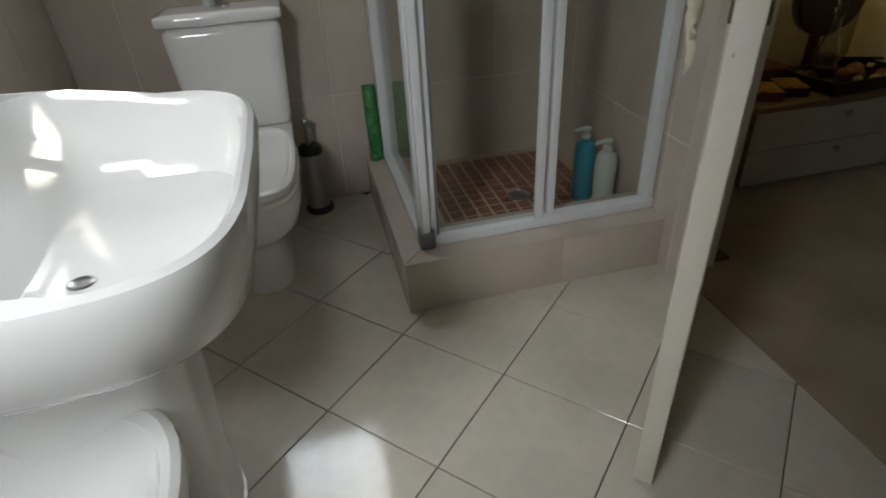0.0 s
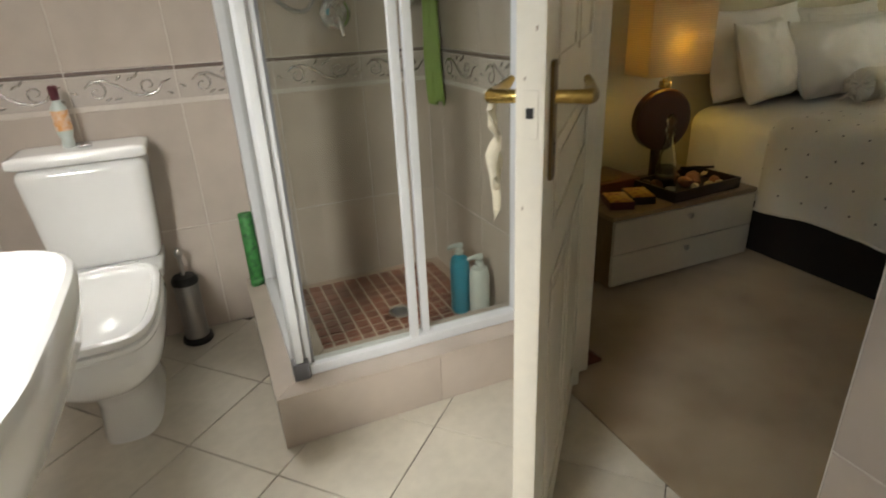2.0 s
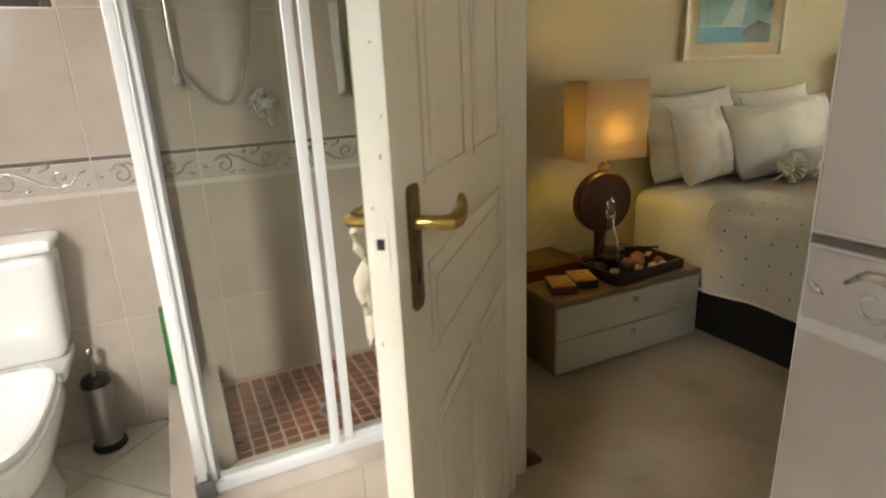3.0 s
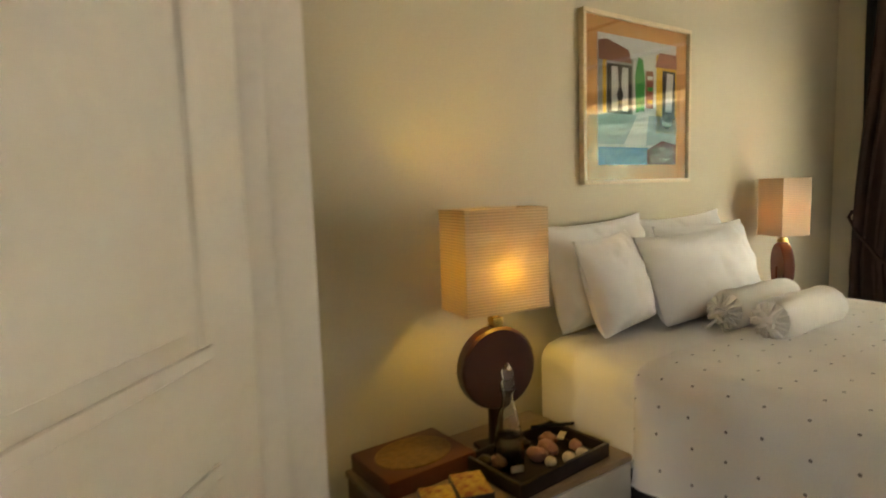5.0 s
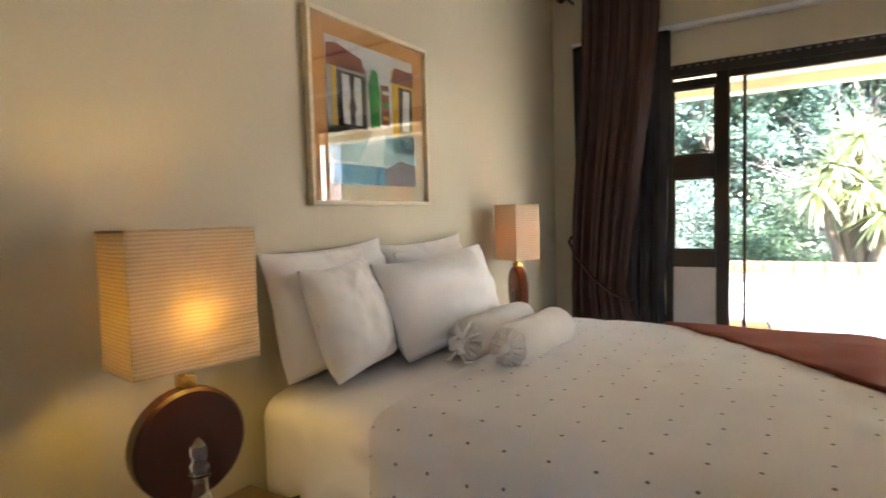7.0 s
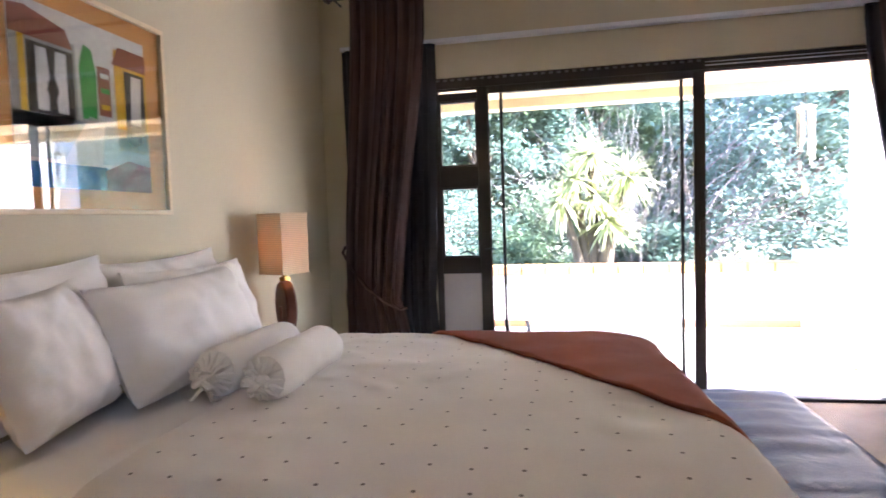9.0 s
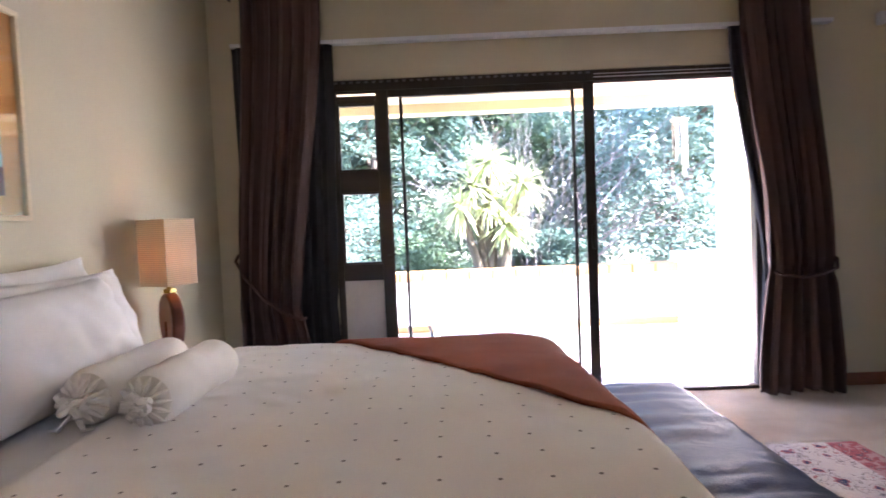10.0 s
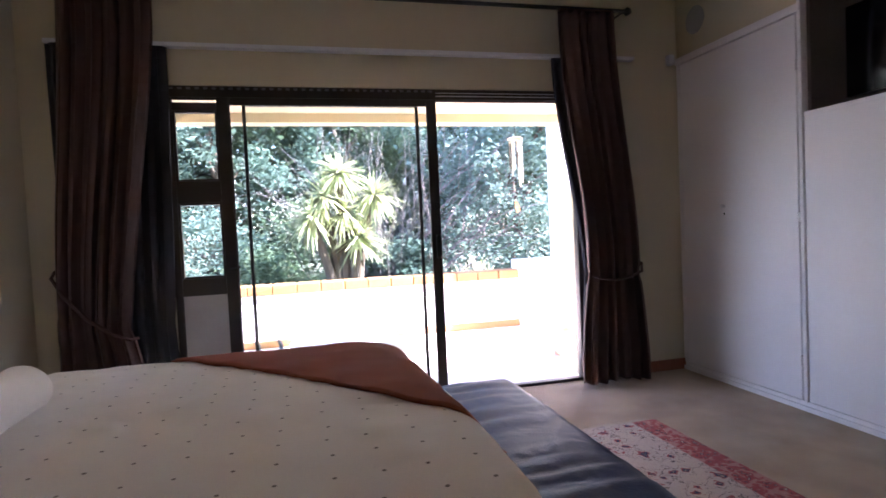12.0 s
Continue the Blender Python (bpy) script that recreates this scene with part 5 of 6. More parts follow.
def framed_print():
    x0, x1, z0, z1 = 4.352, 5.128, 1.262, 1.998
    t = thing("framed_print", ((x0 + x1) / 2, 2.41, z0), "framed colourful street scene print with an orange mount", "picture")
    y = 2.424
    w = .018
    for a in ((x0, x1, z0, z0 + w), (x0, x1, z1 - w, z1), (x0, x0 + w, z0 + w, z1 - w), (x1 - w, x1, z0 + w, z1 - w)):
        part("frame_bar", bx(a[0], a[1], y - .030, y, a[2], a[3], .003), M_PALEWOOD, t)
    part("mount", bx(x0 + w, x1 - w, y - .012, y - .008, z0 + w, z1 - w), M_MATBOARD, t, "orange-tan mount")
    ax0, ax1, az0, az1 = x0 + .105, x1 - .105, z0 + .085, z1 - .085
    W, H = ax1 - ax0, az1 - az0
    art = part("print_sheet", bx(ax0, ax1, y - .014, y - .0125, az0, az1), ART["white"], t, "painted street scene")
    def patch(nm, pts, col, lay):
        part(nm, prism([(ax0 + p * W, az0 + q * H) for p, q in pts], y - .014 - .0012 * lay - .001, y - .014 - .0012 * lay + .0004 - .001, "xz"), ART[col], art)
    R = lambda a, b, c, d: [(a, c), (b, c), (b, d), (a, d)]
    patch("street", R(.0, 1, .16, .40), "paleblue", 1)
    patch("water", R(0, .62, .0, .14), "blue", 1)
    patch("steps", [(.60, 0), (1, 0), (1, .17), (.80, .20), (.60, .12)], "maroon", 2)
    patch("house_wall", R(.0, .42, .32, .84), "grey", 1)
    patch("roof", [(0, .80), (.40, .80), (.36, .90), (.10, .96), (0, .94)], "brown", 2)
    patch("shutter", R(.05, .09, .40, .80), "yellow", 2)
    patch("window_dark", R(.10, .40, .40, .78), "dark", 2)
    patch("curtain_white", [(.15, .42), (.22, .42), (.235, .60), (.22, .76), (.15, .76)], "white", 3)
    patch("curtain_white", [(.28, .42), (.35, .42), (.35, .76), (.28, .76), (.265, .60)], "white", 3)
    patch("diamond", [(.25, .44), (.29, .54), (.25, .66), (.21, .54)], "dark", 4)
    patch("cypress", [(.45, .42), (.56, .42), (.57, .70), (.54, .84), (.48, .86), (.44, .72)], "green", 2)
    patch("balcony", R(.58, .68, .46, .76), "brown", 1)
    patch("balcony_edge", R(.60, .67, .50, .53), "yellow", 2)
    patch("balcony_edge", R(.60, .67, .60, .63), "green", 2)
    patch("balcony_edge", R(.60, .67, .69, .72), "white", 2)
    patch("house_yellow", R(.72, 1, .26, .90), "yellow", 1)
    patch("roof", [(.70, .80), (1, .80), (1, .92), (.76, .92)], "brown", 2)
    patch("window_dark", R(.80, .98, .38, .78), "dark", 2)
    patch("curtain_white", [(.84, .44), (.93, .44), (.95, .76), (.86, .76)], "white", 3)
    patch("wheel", [(.86 + .07 * math.cos(k * .5236), .36 + .06 * math.sin(k * .5236)) for k in range(12)], "dark", 4)
    patch("path", [(.30, .16), (.58, .16), (.62, .42), (.50, .44)], "white", 2)
    g = part("glass", bx(x0 + w, x1 - w, y - .0245, y - .0225, z0 + w, z1 - w), M_PICTUREGLASS, t, "clear picture glass", smooth=False)
    g.visible_shadow = False


framed_print()


def curtain(name, label, ya, yb, tie, ztop, x, mat_, folds, amp, seed, ztie=.68, narrow=.50, flare=.9, group="brown curtains", drift=0.0):
    """A hung curtain between ya and yb, drawn in at ztie towards the side tie (-1 low y, 0 middle, 1 high y)."""
    t = thing(name, (x, (ya + yb) / 2, .015), label, "curtain", group)
    bm = bmesh.new()
    nu, nv = folds * 10, 60
    g = [[None] * (nv + 1) for _ in range(nu + 1)]
    for j in range(nv + 1):
        z = ztop - (ztop - .02) * j / nv
        if z > ztie:
            q = (z - ztie) / (ztop - ztie)
            f = narrow + (1 - narrow) * min(1, q * 1.15) ** .75
        else:
            q = (ztie - z) / ztie
            f = narrow + (flare - narrow) * min(1, q * 1.3) ** .8
        for i in range(nu + 1):
            u = i / nu
            lo, hi = ya, yb
            w = (hi - lo) * f
            fall = min(1, (ztop - z) / (ztop - ztie))
            cen = (lo + hi) / 2 + tie * (hi - lo - w) / 2 + drift * fall * fall * (3 - 2 * fall)
            ph = u * folds * 2 * math.pi
            wob = .25 * noise.noise(Vector((u * 6, z * 1.1, seed)))
            y = cen + (u - .5) * w + .006 * math.sin(ph * 2 + seed)
            pinch = .55 if abs(z - ztie) < .05 else 1
            d = amp * pinch * (math.sin(ph + wob * 5 + seed) + .35 * math.sin(ph * 2.3 + seed * 2)) * (.8 + .2 * math.sin(z * 2))
            g[i][j] = bm.verts.new((x + d, y, z + .012 * math.sin(u * 9 + seed) * (j == nv)))
    for i in range(nu):
        for j in range(nv):
            bm.faces.new((g[i][j], g[i + 1][j], g[i + 1][j + 1], g[i][j + 1]))
    o = part("fabric", bm, mat_, t)
    s = o.modifiers.new("thick", "SOLIDIFY")
    s.thickness = .003
    part("heading_tape", bx(x - amp * .6, x + amp * .6, ya + .02, yb - .02, ztop - .008, ztop + .004, .002), mat_, t)
    return t


c1 = curtain("curtain", "heavy brown curtain drawn aside with a tieback", 1.645, 2.15, .8, 2.67, 6.68, M_CURTAIN, 6, .035, 1.0, narrow=.76, flare=1.0, drift=.115)
part("tieback", tube([(6.69, 1.835, .62), (6.63, 1.86, .62), (6.62, 1.95, .66), (6.625, 2.08, .76), (6.645, 2.20, .90), (6.71, 2.275, 1.00), (6.83, 2.30, 1.03)], .010, 8), M_CURTAIN, c1, "twisted brown cord tieback")
c2 = curtain("curtain", "heavy brown curtain held in by a tieback", -1.372, -.940, 0, 2.67, 6.68, M_CURTAIN, 6, .036, 4.0, ztie=.80, narrow=.92, flare=1.24, drift=-.155)
part("tieback", tube([(6.66, -1.135, .80), (6.63, -1.16, .78), (6.62, -1.3, .76), (6.625, -1.42, .78), (6.645, -1.52, .81), (6.72, -1.57, .86), (6.83, -1.59, .88)], .010, 8), M_CURTAIN, c2, "twisted brown cord tieback")
curtain("curtain_liner", "charcoal lining curtain on the lower track", 1.60, 2.25, .4, 2.365, 6.79, M_LINER, 7, .018, 2.0, narrow=.90, flare=.95, group="charcoal liners")
curtain("curtain_liner", "charcoal lining curtain on the lower track", -1.40, -.93, 0, 2.365, 6.79, M_LINER, 7, .018, 6.0, ztie=.80, narrow=.86, flare=1.0, group="charcoal liners", drift=-.17)
t = thing("curtain_track", (6.80, .3, 2.38), "white lower curtain track across the wall", "curtain track")
part("track", bx(6.775, 6.84, -1.60, 2.26, 2.368, 2.394, .005), M_WHITEALU, t)
t = thing("curtain_rod", (6.70, .3, 2.69), "dark metal curtain rod with round finials", "curtain rod")
part("rod", tube([(6.70, -1.50, 2.69), (6.70, 2.30, 2.69)], .014, 14), M_BLACK, t)
for y in (-1.50, 2.30):
    part("finial", lathe([(0.012, -.03), (0.018, -.02), (0.032, 0), (0.018, .028), (0.004, .036)], (6.70, y, 2.69), 18, (0, -1 if y < 0 else 1, 0)), M_BLACK, t)
    part("bracket", tube([(6.70, y * .985, 2.69), (6.84, y * .985, 2.69)], .008, 8), M_BLACK, t)


def sliding_doors():
    t = thing("window_sliding_doors", (6.87, .16, 0), "bronze aluminium sliding patio doors, one side open", "sliding door", kind="structure")
    xa, xb = 6.848, 6.91
    B = lambda n, y0, y1, z0, z1, a=xa, b=xb, lab="": part(n, bx(a, b, y0, y1, z0, z1, .004), M_BRONZE, t, lab)
    B("head", WY0, WY1, 2.078, 2.148)
    B("head_track", WY0, WY1, 2.066, 2.078, 6.856, 6.863)
    B("head_track", WY0, WY1, 2.066, 2.078, 6.880, 6.888)
    # two thin white strips on the head, over the open side only
    part("track_cap", bx(6.846, 6.850, WY0 + .045, -.085, 2.098, 2.104), M_WHITEALU, t, "thin white aluminium strip along the head track")
    part("track_cap", bx(6.846, 6.850, WY0 + .045, -.085, 2.120, 2.124), M_WHITEALU, t, "thin white aluminium strip along the head track")
    for k in range(34):
        part("vent_rib", bx(6.8445, 6.849, -.06 + k * .050, -.035 + k * .050, 2.126, 2.140), M_GREYPLASTIC, t)
    B("sill", WY0, WY1, 0.0, .022)
    B("jamb", WY0, WY0 + .045, .022, 2.078)
    B("jamb", WY1 - .045, WY1, .022, 2.078)
    B("post", 1.275, 1.345, .022, 2.078)
    # side light: two opening panes over a solid panel
    B("transom", 1.345, WY1 - .045, 1.416, 1.553)
    B("transom", 1.345, WY1 - .045, .829, .938)
    B("top_bar", 1.345, WY1 - .045, 1.995, 2.045)
    B("bottom_bar", 1.345, WY1 - .045, .022, .09)
    part("solid_panel", bx(6.862, 6.872, 1.345, WY1 - .045, .09, .829), M_FROST, t, "pale frosted lower panel")
    for z0, z1 in ((.938, 1.416), (1.553, 1.995)):
        g = part("pane", bx(6.868, 6.872, 1.345, WY1 - .045, z0, z1), M_WINDOWGLASS, t, smooth=False)
        g.visible_shadow = False
        for a in ((1.345, 1.359, z0, z1), (WY1 - .059, WY1 - .045, z0, z1), (1.359, WY1 - .059, z0, z0 + .014), (1.359, WY1 - .059, z1 - .014, z1)):
            B("sash", *a, 6.852, 6.888)
        part("stay", tube([(6.852, 1.39, z0 + .02), (6.842, 1.43, z0 + .045), (6.842, 1.48, z0 + .03)], .005, 6), M_BLACK, t)
    part("latch", tube([(6.848, 1.31, .99), (6.83, 1.29, .995), (6.82, 1.25, 1.0)], .006, 8), M_BLACK, t)
    # fixed leaf and the leaf slid behind it
    for n, y0, y1, x0, x1 in (("inner_leaf", -.085, 1.275, 6.852, 6.874), ("outer_leaf", .036, 1.196, 6.882, 6.904)):
        lead = .070 if n == "inner_leaf" else .022
        tail = .010 if n == "inner_leaf" else .022
        f = part(n, bx(x0, x1, y0, y0 + lead, .03, 2.07, .003), M_BRONZE, t, "sliding leaf stile")
        part("stile", bx(x0, x1, y1 - tail, y1, .03, 2.07, .003), M_BRONZE, f)
        part("rail", bx(x0, x1, y0 + lead, y1 - tail, .03, .085, .003), M_BRONZE, f)
        part("rail", bx(x0, x1, y0 + lead, y1 - tail, 2.03, 2.07, .003), M_BRONZE, f)
        g = part("pane", bx((x0 + x1) / 2 - .002, (x0 + x1) / 2 + .002, y0 + lead, y1 - tail, .085, 2.05), M_WINDOWGLASS, f, smooth=False)
        g.visible_shadow = False
    part("pull_handle", bx(6.832, 6.852, -.075, -.045, .98, 1.14, .005), M_BRONZE, t)


sliding_doors()


def closet():
    t = thing("built_in_closet", (4.8, -2.3, 0), "built-in closet with plain white doors and a screen niche", "closet")
    part("plinth", bx(RX0, 6.838, -2.08, -2.06, 0, .055, .003), M_CLOSET, t)
    part("floor_trim", bx(RX0, 6.838, -2.06, -2.045, 0, .03, .003), M_CLOSET, t)
    part("top_rail", bx(5.720, 6.838, -2.085, -2.04, 2.35, 2.40, .006), M_CLOSET, t)
    part("corner_post", bx(6.80, 6.838, -2.09, -2.055, .055, 2.35, .003), M_CLOSET, t)
    part("edge_post", bx(5.715, 5.740, -2.09, -2.045, .055, 2.42, .003), M_CLOSET, t)
    d = part("door", bx(5.760, 6.797, -2.085, -2.055, .06, 2.345, .004), M_CLOSET, t, "tall white painted door")
    part("knob", lathe([(0.008, 0), (0.008, .010), (0.014, .015), (0.015, .022), (0.009, .028)], (6.365, -2.056, 1.25), 16, (0, 1, 0)), M_WHITEALU, d, "small white knob")
    part("key_hole", bx(6.36, 6.37, -2.056, -2.053, 1.19, 1.205), M_BLACK, d)
    for z in (.30, 1.16, 2.05):
        part("hinge", bx(5.743, 5.760, -2.075, -2.05, z - .03, z + .03, .003), M_STEEL, d)
    part("door", bx(4.62, 5.710, -2.085, -2.055, .06, 1.745, .004), M_CLOSET, t, "white painted door under the niche")
    part("door", bx(3.60, 4.615, -2.085, -2.055, .06, 2.345, .004), M_CLOSET, t, "tall white painted door")
    part("door", bx(RX0, 3.595, -2.085, -2.055, .06, 2.345, .004), M_CLOSET, t, "tall white painted door")
    part("niche_shelf", bx(4.62, 5.715, -2.60, -2.060, 1.745, 1.768, .002), M_CLOSET, t)
    # niche sides and back in dark brown, the shelf in closet white
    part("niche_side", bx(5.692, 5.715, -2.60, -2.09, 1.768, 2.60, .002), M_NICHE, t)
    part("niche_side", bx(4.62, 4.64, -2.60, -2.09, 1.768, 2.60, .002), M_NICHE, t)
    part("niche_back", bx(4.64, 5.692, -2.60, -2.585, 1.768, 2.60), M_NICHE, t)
    part("bulkhead", bx(5.720, 6.838, -2.10, -2.062, 2.402, CEIL), M_CREAMWALL, t, "cream painted bulkhead over the doors")
    part("bulkhead", bx(RX0, 5.718, -2.10, -2.062, 2.60, CEIL), M_CREAMWALL, t)
    part("bulkhead", bx(RX0, 4.62, -2.10, -2.062, 2.35, 2.60), M_CREAMWALL, t)
    s = thing("television", (5.15, -2.3, 1.768), "black flat television standing in the niche", "television")
    part("screen", bx(4.74, 5.62, -2.30, -2.262, 1.83, 2.34, .006), M_TVSCREEN, s)
    part("stand", bx(4.95, 5.25, -2.36, -2.22, 1.768, 1.785, .004), M_BLACK, s)
    part("stand_neck", bx(5.05, 5.15, -2.30, -2.27, 1.78, 1.84), M_BLACK, s)
    s = thing("wall_speaker", (6.56, -2.06, 2.62), "round grey flush speaker grille above the closet", "speaker")
    part("grille", lathe([(0.098, 0), (0.100, .003), (0.094, .006), (0.0001, .007)], (6.62, -2.062, 2.625), 36, (0, 1, 0)), M_GRILLE, s)
    s = thing("alarm_sensor", (6.79, -1.96, 2.42), "small white alarm sensor near the corner", "sensor")
    part("housing", roundbox((6.785, -1.955, 2.345), (6.84, -1.905, 2.425), .012, 6), M_WHITEALU, s)


closet()
for nm in ("built_in_closet", "television", "wall_speaker"):
    bpy.data.objects[nm].location.y += .055

# ---- outside ----
setting("patio", bx(7.04, 9.75, -4.2, 5.0, -.45, -.052), M_PATIOGROUT, "patio slab outside the sliding doors", "patio")
setting("ground", bx(9.76, 420, -420, 420, -.9, -.5), M_GROUND, "garden ground beyond the patio wall", "ground")
setting("ground_house_side", bx(-420, 9.755, -420, 420, -.9, -.46), M_GROUND, "ground round the house", "ground")


def parapet():
    t = thing("patio_wall", (9.55, 0, -.05), "low white patio wall with a clay brick coping", "garden wall", kind="structure")
    part("wall_body", bx(9.48, 9.66, -3.0, 4.6, -.052, .535, .006), M_PARAPET, t)
    part("plinth_strip", bx(9.455, 9.48, -1.66, 4.6, -.052, .03, .004), M_COPING, t, "clay skirting strip")
    part("raised_block", bx(9.44, 9.70, -2.9, -1.672, -.052, .752, .006), M_PARAPET, t, "higher white end of the wall")
    part("corner_pillar", bx(9.10, 9.43, -3.0, -2.09, -.052, 2.45, .006), M_PARAPET, t, "white corner pillar")
    return t


pw = parapet()
roof = thing("patio_roof", (7.6, 0, 2.16), "cream patio ceiling with a white edge beam", "patio roof", kind="structure")
part("soffit", bx(7.04, 8.16, -2.3, 5.0, 2.25, 2.33), M_SOFFIT, roof, "cream painted soffit")
part("edge_beam", bx(8.16, 8.34, -2.3, 5.0, 2.168, 2.50, .004), M_SOFFIT, roof, "cream edge beam")
part("house_roof", bx(.3, 8.34, -3.0, 3.2, 3.02, 3.12), M_PARAPET, roof)


def wind_chime(x, y, z):
    t = thing("wind_chime", (x, y, z - .9), "hanging wind chime with pale tubes", "wind chime")
    part("cord", tube([(x, y, z + .16), (x, y, z)], .003, 5), M_BRONZE, t)
    part("top_disc", lathe([(0.075, -.012), (0.078, 0), (0.05, .012)], (x, y, z), 18), M_PALEWOOD, t)
    for k in range(6):
        a = k * math.pi / 3
        px, py = x + .055 * math.cos(a), y + .055 * math.sin(a)
        part("chime_tube", tube([(px, py, z - .03), (px, py, z - .30 - .035 * k)], .012, 8), M_CHROME, t)
    part("striker_cord", tube([(x, y, z), (x, y, z - .62)], .002, 5), M_BRONZE, t)
    part("sail", prism([(y - .028, z - .70), (y + .01, z - .73), (y + .030, z - .67), (y + .022, z - .60), (y - .006, z - .64)], x - .004, x + .004, "yz"), M_COPING, t, "orange crescent sail")


wind_chime(8.25, -1.215, 2.03)

pot = thing("flower_pot", (7.85, -1.47, -.05), "terracotta flower pot on the patio", "pot")
part("pot", lathe([(0.09, 0), (0.10, .01), (0.13, .20), (0.145, .205), (0.145, .235), (0.125, .235), (0.11, .18)], (7.86, -1.475, -.050), 26), M_POT, pot)


def lounger():
    t = thing("patio_lounger", (8.1, .3, -.05), "patio lounger with a pale blue-white cushion and metal arms", "lounger")
    part("cushion", roundbox((7.75, .03, .09), (8.35, 1.02, .235), .07, 14, .012, 6), M_SHEET, t)
    part("seat_frame", bx(7.76, 8.34, .05, 1.30, .06, .10, .006), M_GREYPLASTIC, t)
    for x in (7.80, 8.30):
        for y in (.09, 1.26):
            part("leg", tube([(x, y, -.051), (x, y, .07)], .014, 8), M_GREYPLASTIC, t)
    for y in (1.06, 1.24):
        part("arm", tube([(7.85, y, .09), (7.83, y + .02, .24), (7.90, y + .04, .31), (8.02, y + .03, .27), (8.06, y, .10)], .014, 8), M_GREYPLASTIC, t)


lounger()


def leaf_cloud(bm_list, centre, radii, count, size, seed, flat=.7):
    """Adds leaves in clumps inside an uneven crown; each leaf is one folded blade."""
    rnd = random.Random(seed)
    verts, faces = bm_list
    clumps = []
    for _ in range(max(6, count // 70)):
        while True:
            p = Vector((rnd.uniform(-1, 1), rnd.uniform(-1, 1), rnd.uniform(-1, 1)))
            if .25 < p.length < 1:
                break
        clumps.append(Vector((centre[0] + p.x * radii[0], centre[1] + p.y * radii[1], centre[2] + p.z * radii[2])))
    for i in range(count):
        c = clumps[i % len(clumps)]
        g = Vector((rnd.gauss(0, 1), rnd.gauss(0, 1), rnd.gauss(0, .8))) * (.20 * max(radii) * .62)
        p = c + g
        d = Vector((rnd.uniform(-1, 1), rnd.uniform(-1, 1), rnd.uniform(-.7, .5))).normalized()
        s = d.cross(Vector((rnd.uniform(-1, 1), rnd.uniform(-1, 1), 1))).normalized()
        L = size * rnd.uniform(.6, 1.4)
        b = len(verts)
        verts += [p, p + d * L * .5 + s * L * .26, p + d * L, p + d * L * .5 - s * L * .26]
        faces.append((b, b + 1, b + 2, b + 3))


def mesh_part(name, verts, faces, material, parent):
    me = bpy.data.meshes.new(name)
    o = ORIGIN[parent.name]
    me.from_pydata([tuple(Vector(v) - o) for v in verts], [], faces)
    me.materials.append(material)
    ob = new(name, me)
    ob.parent = parent
    ORIGIN[ob.name] = o
    return tagged(ob, kind="stuff")


def tree(at, height, spread, leaves, size, material, label, seed, low=.25):
    rnd = random.Random(seed)
    t = thing("tree", at, label, "tree", "trees behind the patio")
    x, y, z = at
    pts = [(x + .12 * math.sin(k * 1.3 + seed), y + .12 * math.cos(k * 1.7 + seed) - .12 * math.cos(seed), z + height * .62 * k / 6) for k in range(7)]
    part("trunk", tube(pts, [.16 * (1 - .11 * k) * height / 5 for k in range(7)], 9), M_BARK, t)
    cl = ([], [])
    for k in range(7):
        h = low + (1 - low) * k / 7
        a = k * 2.4 + seed
        base = Vector(pts[min(6, int(h * 7))])
        tip = Vector((x + spread * .75 * math.cos(a), y + spread * .75 * math.sin(a), z + height * (h * .8 + .18)))
        mid = (base + tip) / 2 + Vector((0, 0, .15))
        part("limb", tube([base, mid, tip], [.06, .04, .012], 6), M_BARK, t)
        leaf_cloud(cl, tip, (spread * .55, spread * .55, height * .17), leaves // 8, size, seed * 31 + k)
    leaf_cloud(cl, (x, y, z + height * .84), (spread * .7, spread * .7, height * .2), leaves // 8, size, seed * 31 + 9)
    mesh_part("crown", *cl, material, t)


for i, (x, y, h, s, n, sz, mt, lab) in enumerate((
        (14.5, 5.2, 5.6, 2.0, 10400, 0.17, M_LEAFB, "dense green tree behind the patio wall"),
        (16.5, 2.6, 6.4, 2.2, 11200, 0.17, M_LEAFA, "blue-green leafy tree behind the patio wall"),
        (17.5, -.6, 6.2, 2.3, 11200, 0.18, M_LEAFB, "dense green tree behind the patio wall"),
        (14.2, -3.6, 5.0, 2.2, 12800, 0.16, M_LEAFA, "blue-green leafy tree behind the patio wall"),
        (16.0, -6.6, 6.4, 2.4, 10400, 0.18, M_LEAFB, "dense green tree behind the patio wall"),
        (20.5, -3.2, 7.5, 2.8, 10400, 0.23, M_LEAFA, "tall far tree with blue-green leaves"),
        (21.5, 3.2, 7.6, 3.0, 10400, 0.23, M_LEAFB, "tall far green tree"),
        (20.0, 8.2, 7.6, 3.0, 8400, 0.23, M_LEAFA, "tall far tree with blue-green leaves"),
        (21.0, -10.0, 7.6, 3.0, 8400, 0.23, M_LEAFB, "tall far green tree"))):
    tree((x, y, -.5), h, s, int(n * 1.5), sz * .78, mt, lab, i + 1)


def bush(at, r, h, n, size, material, label, seed):
    t = thing("bush", at, label, "bush", "bushes behind the patio wall")
    cl = ([], [])
    leaf_cloud(cl, (at[0], at[1], at[2] + h * .55), (r, r, h * .5), n, size, seed)
    part("stem", tube([at, (at[0], at[1], at[2] + h * .5)], [.05, .02], 6), M_BARK, t)
    mesh_part("leaves", *cl, material, t)


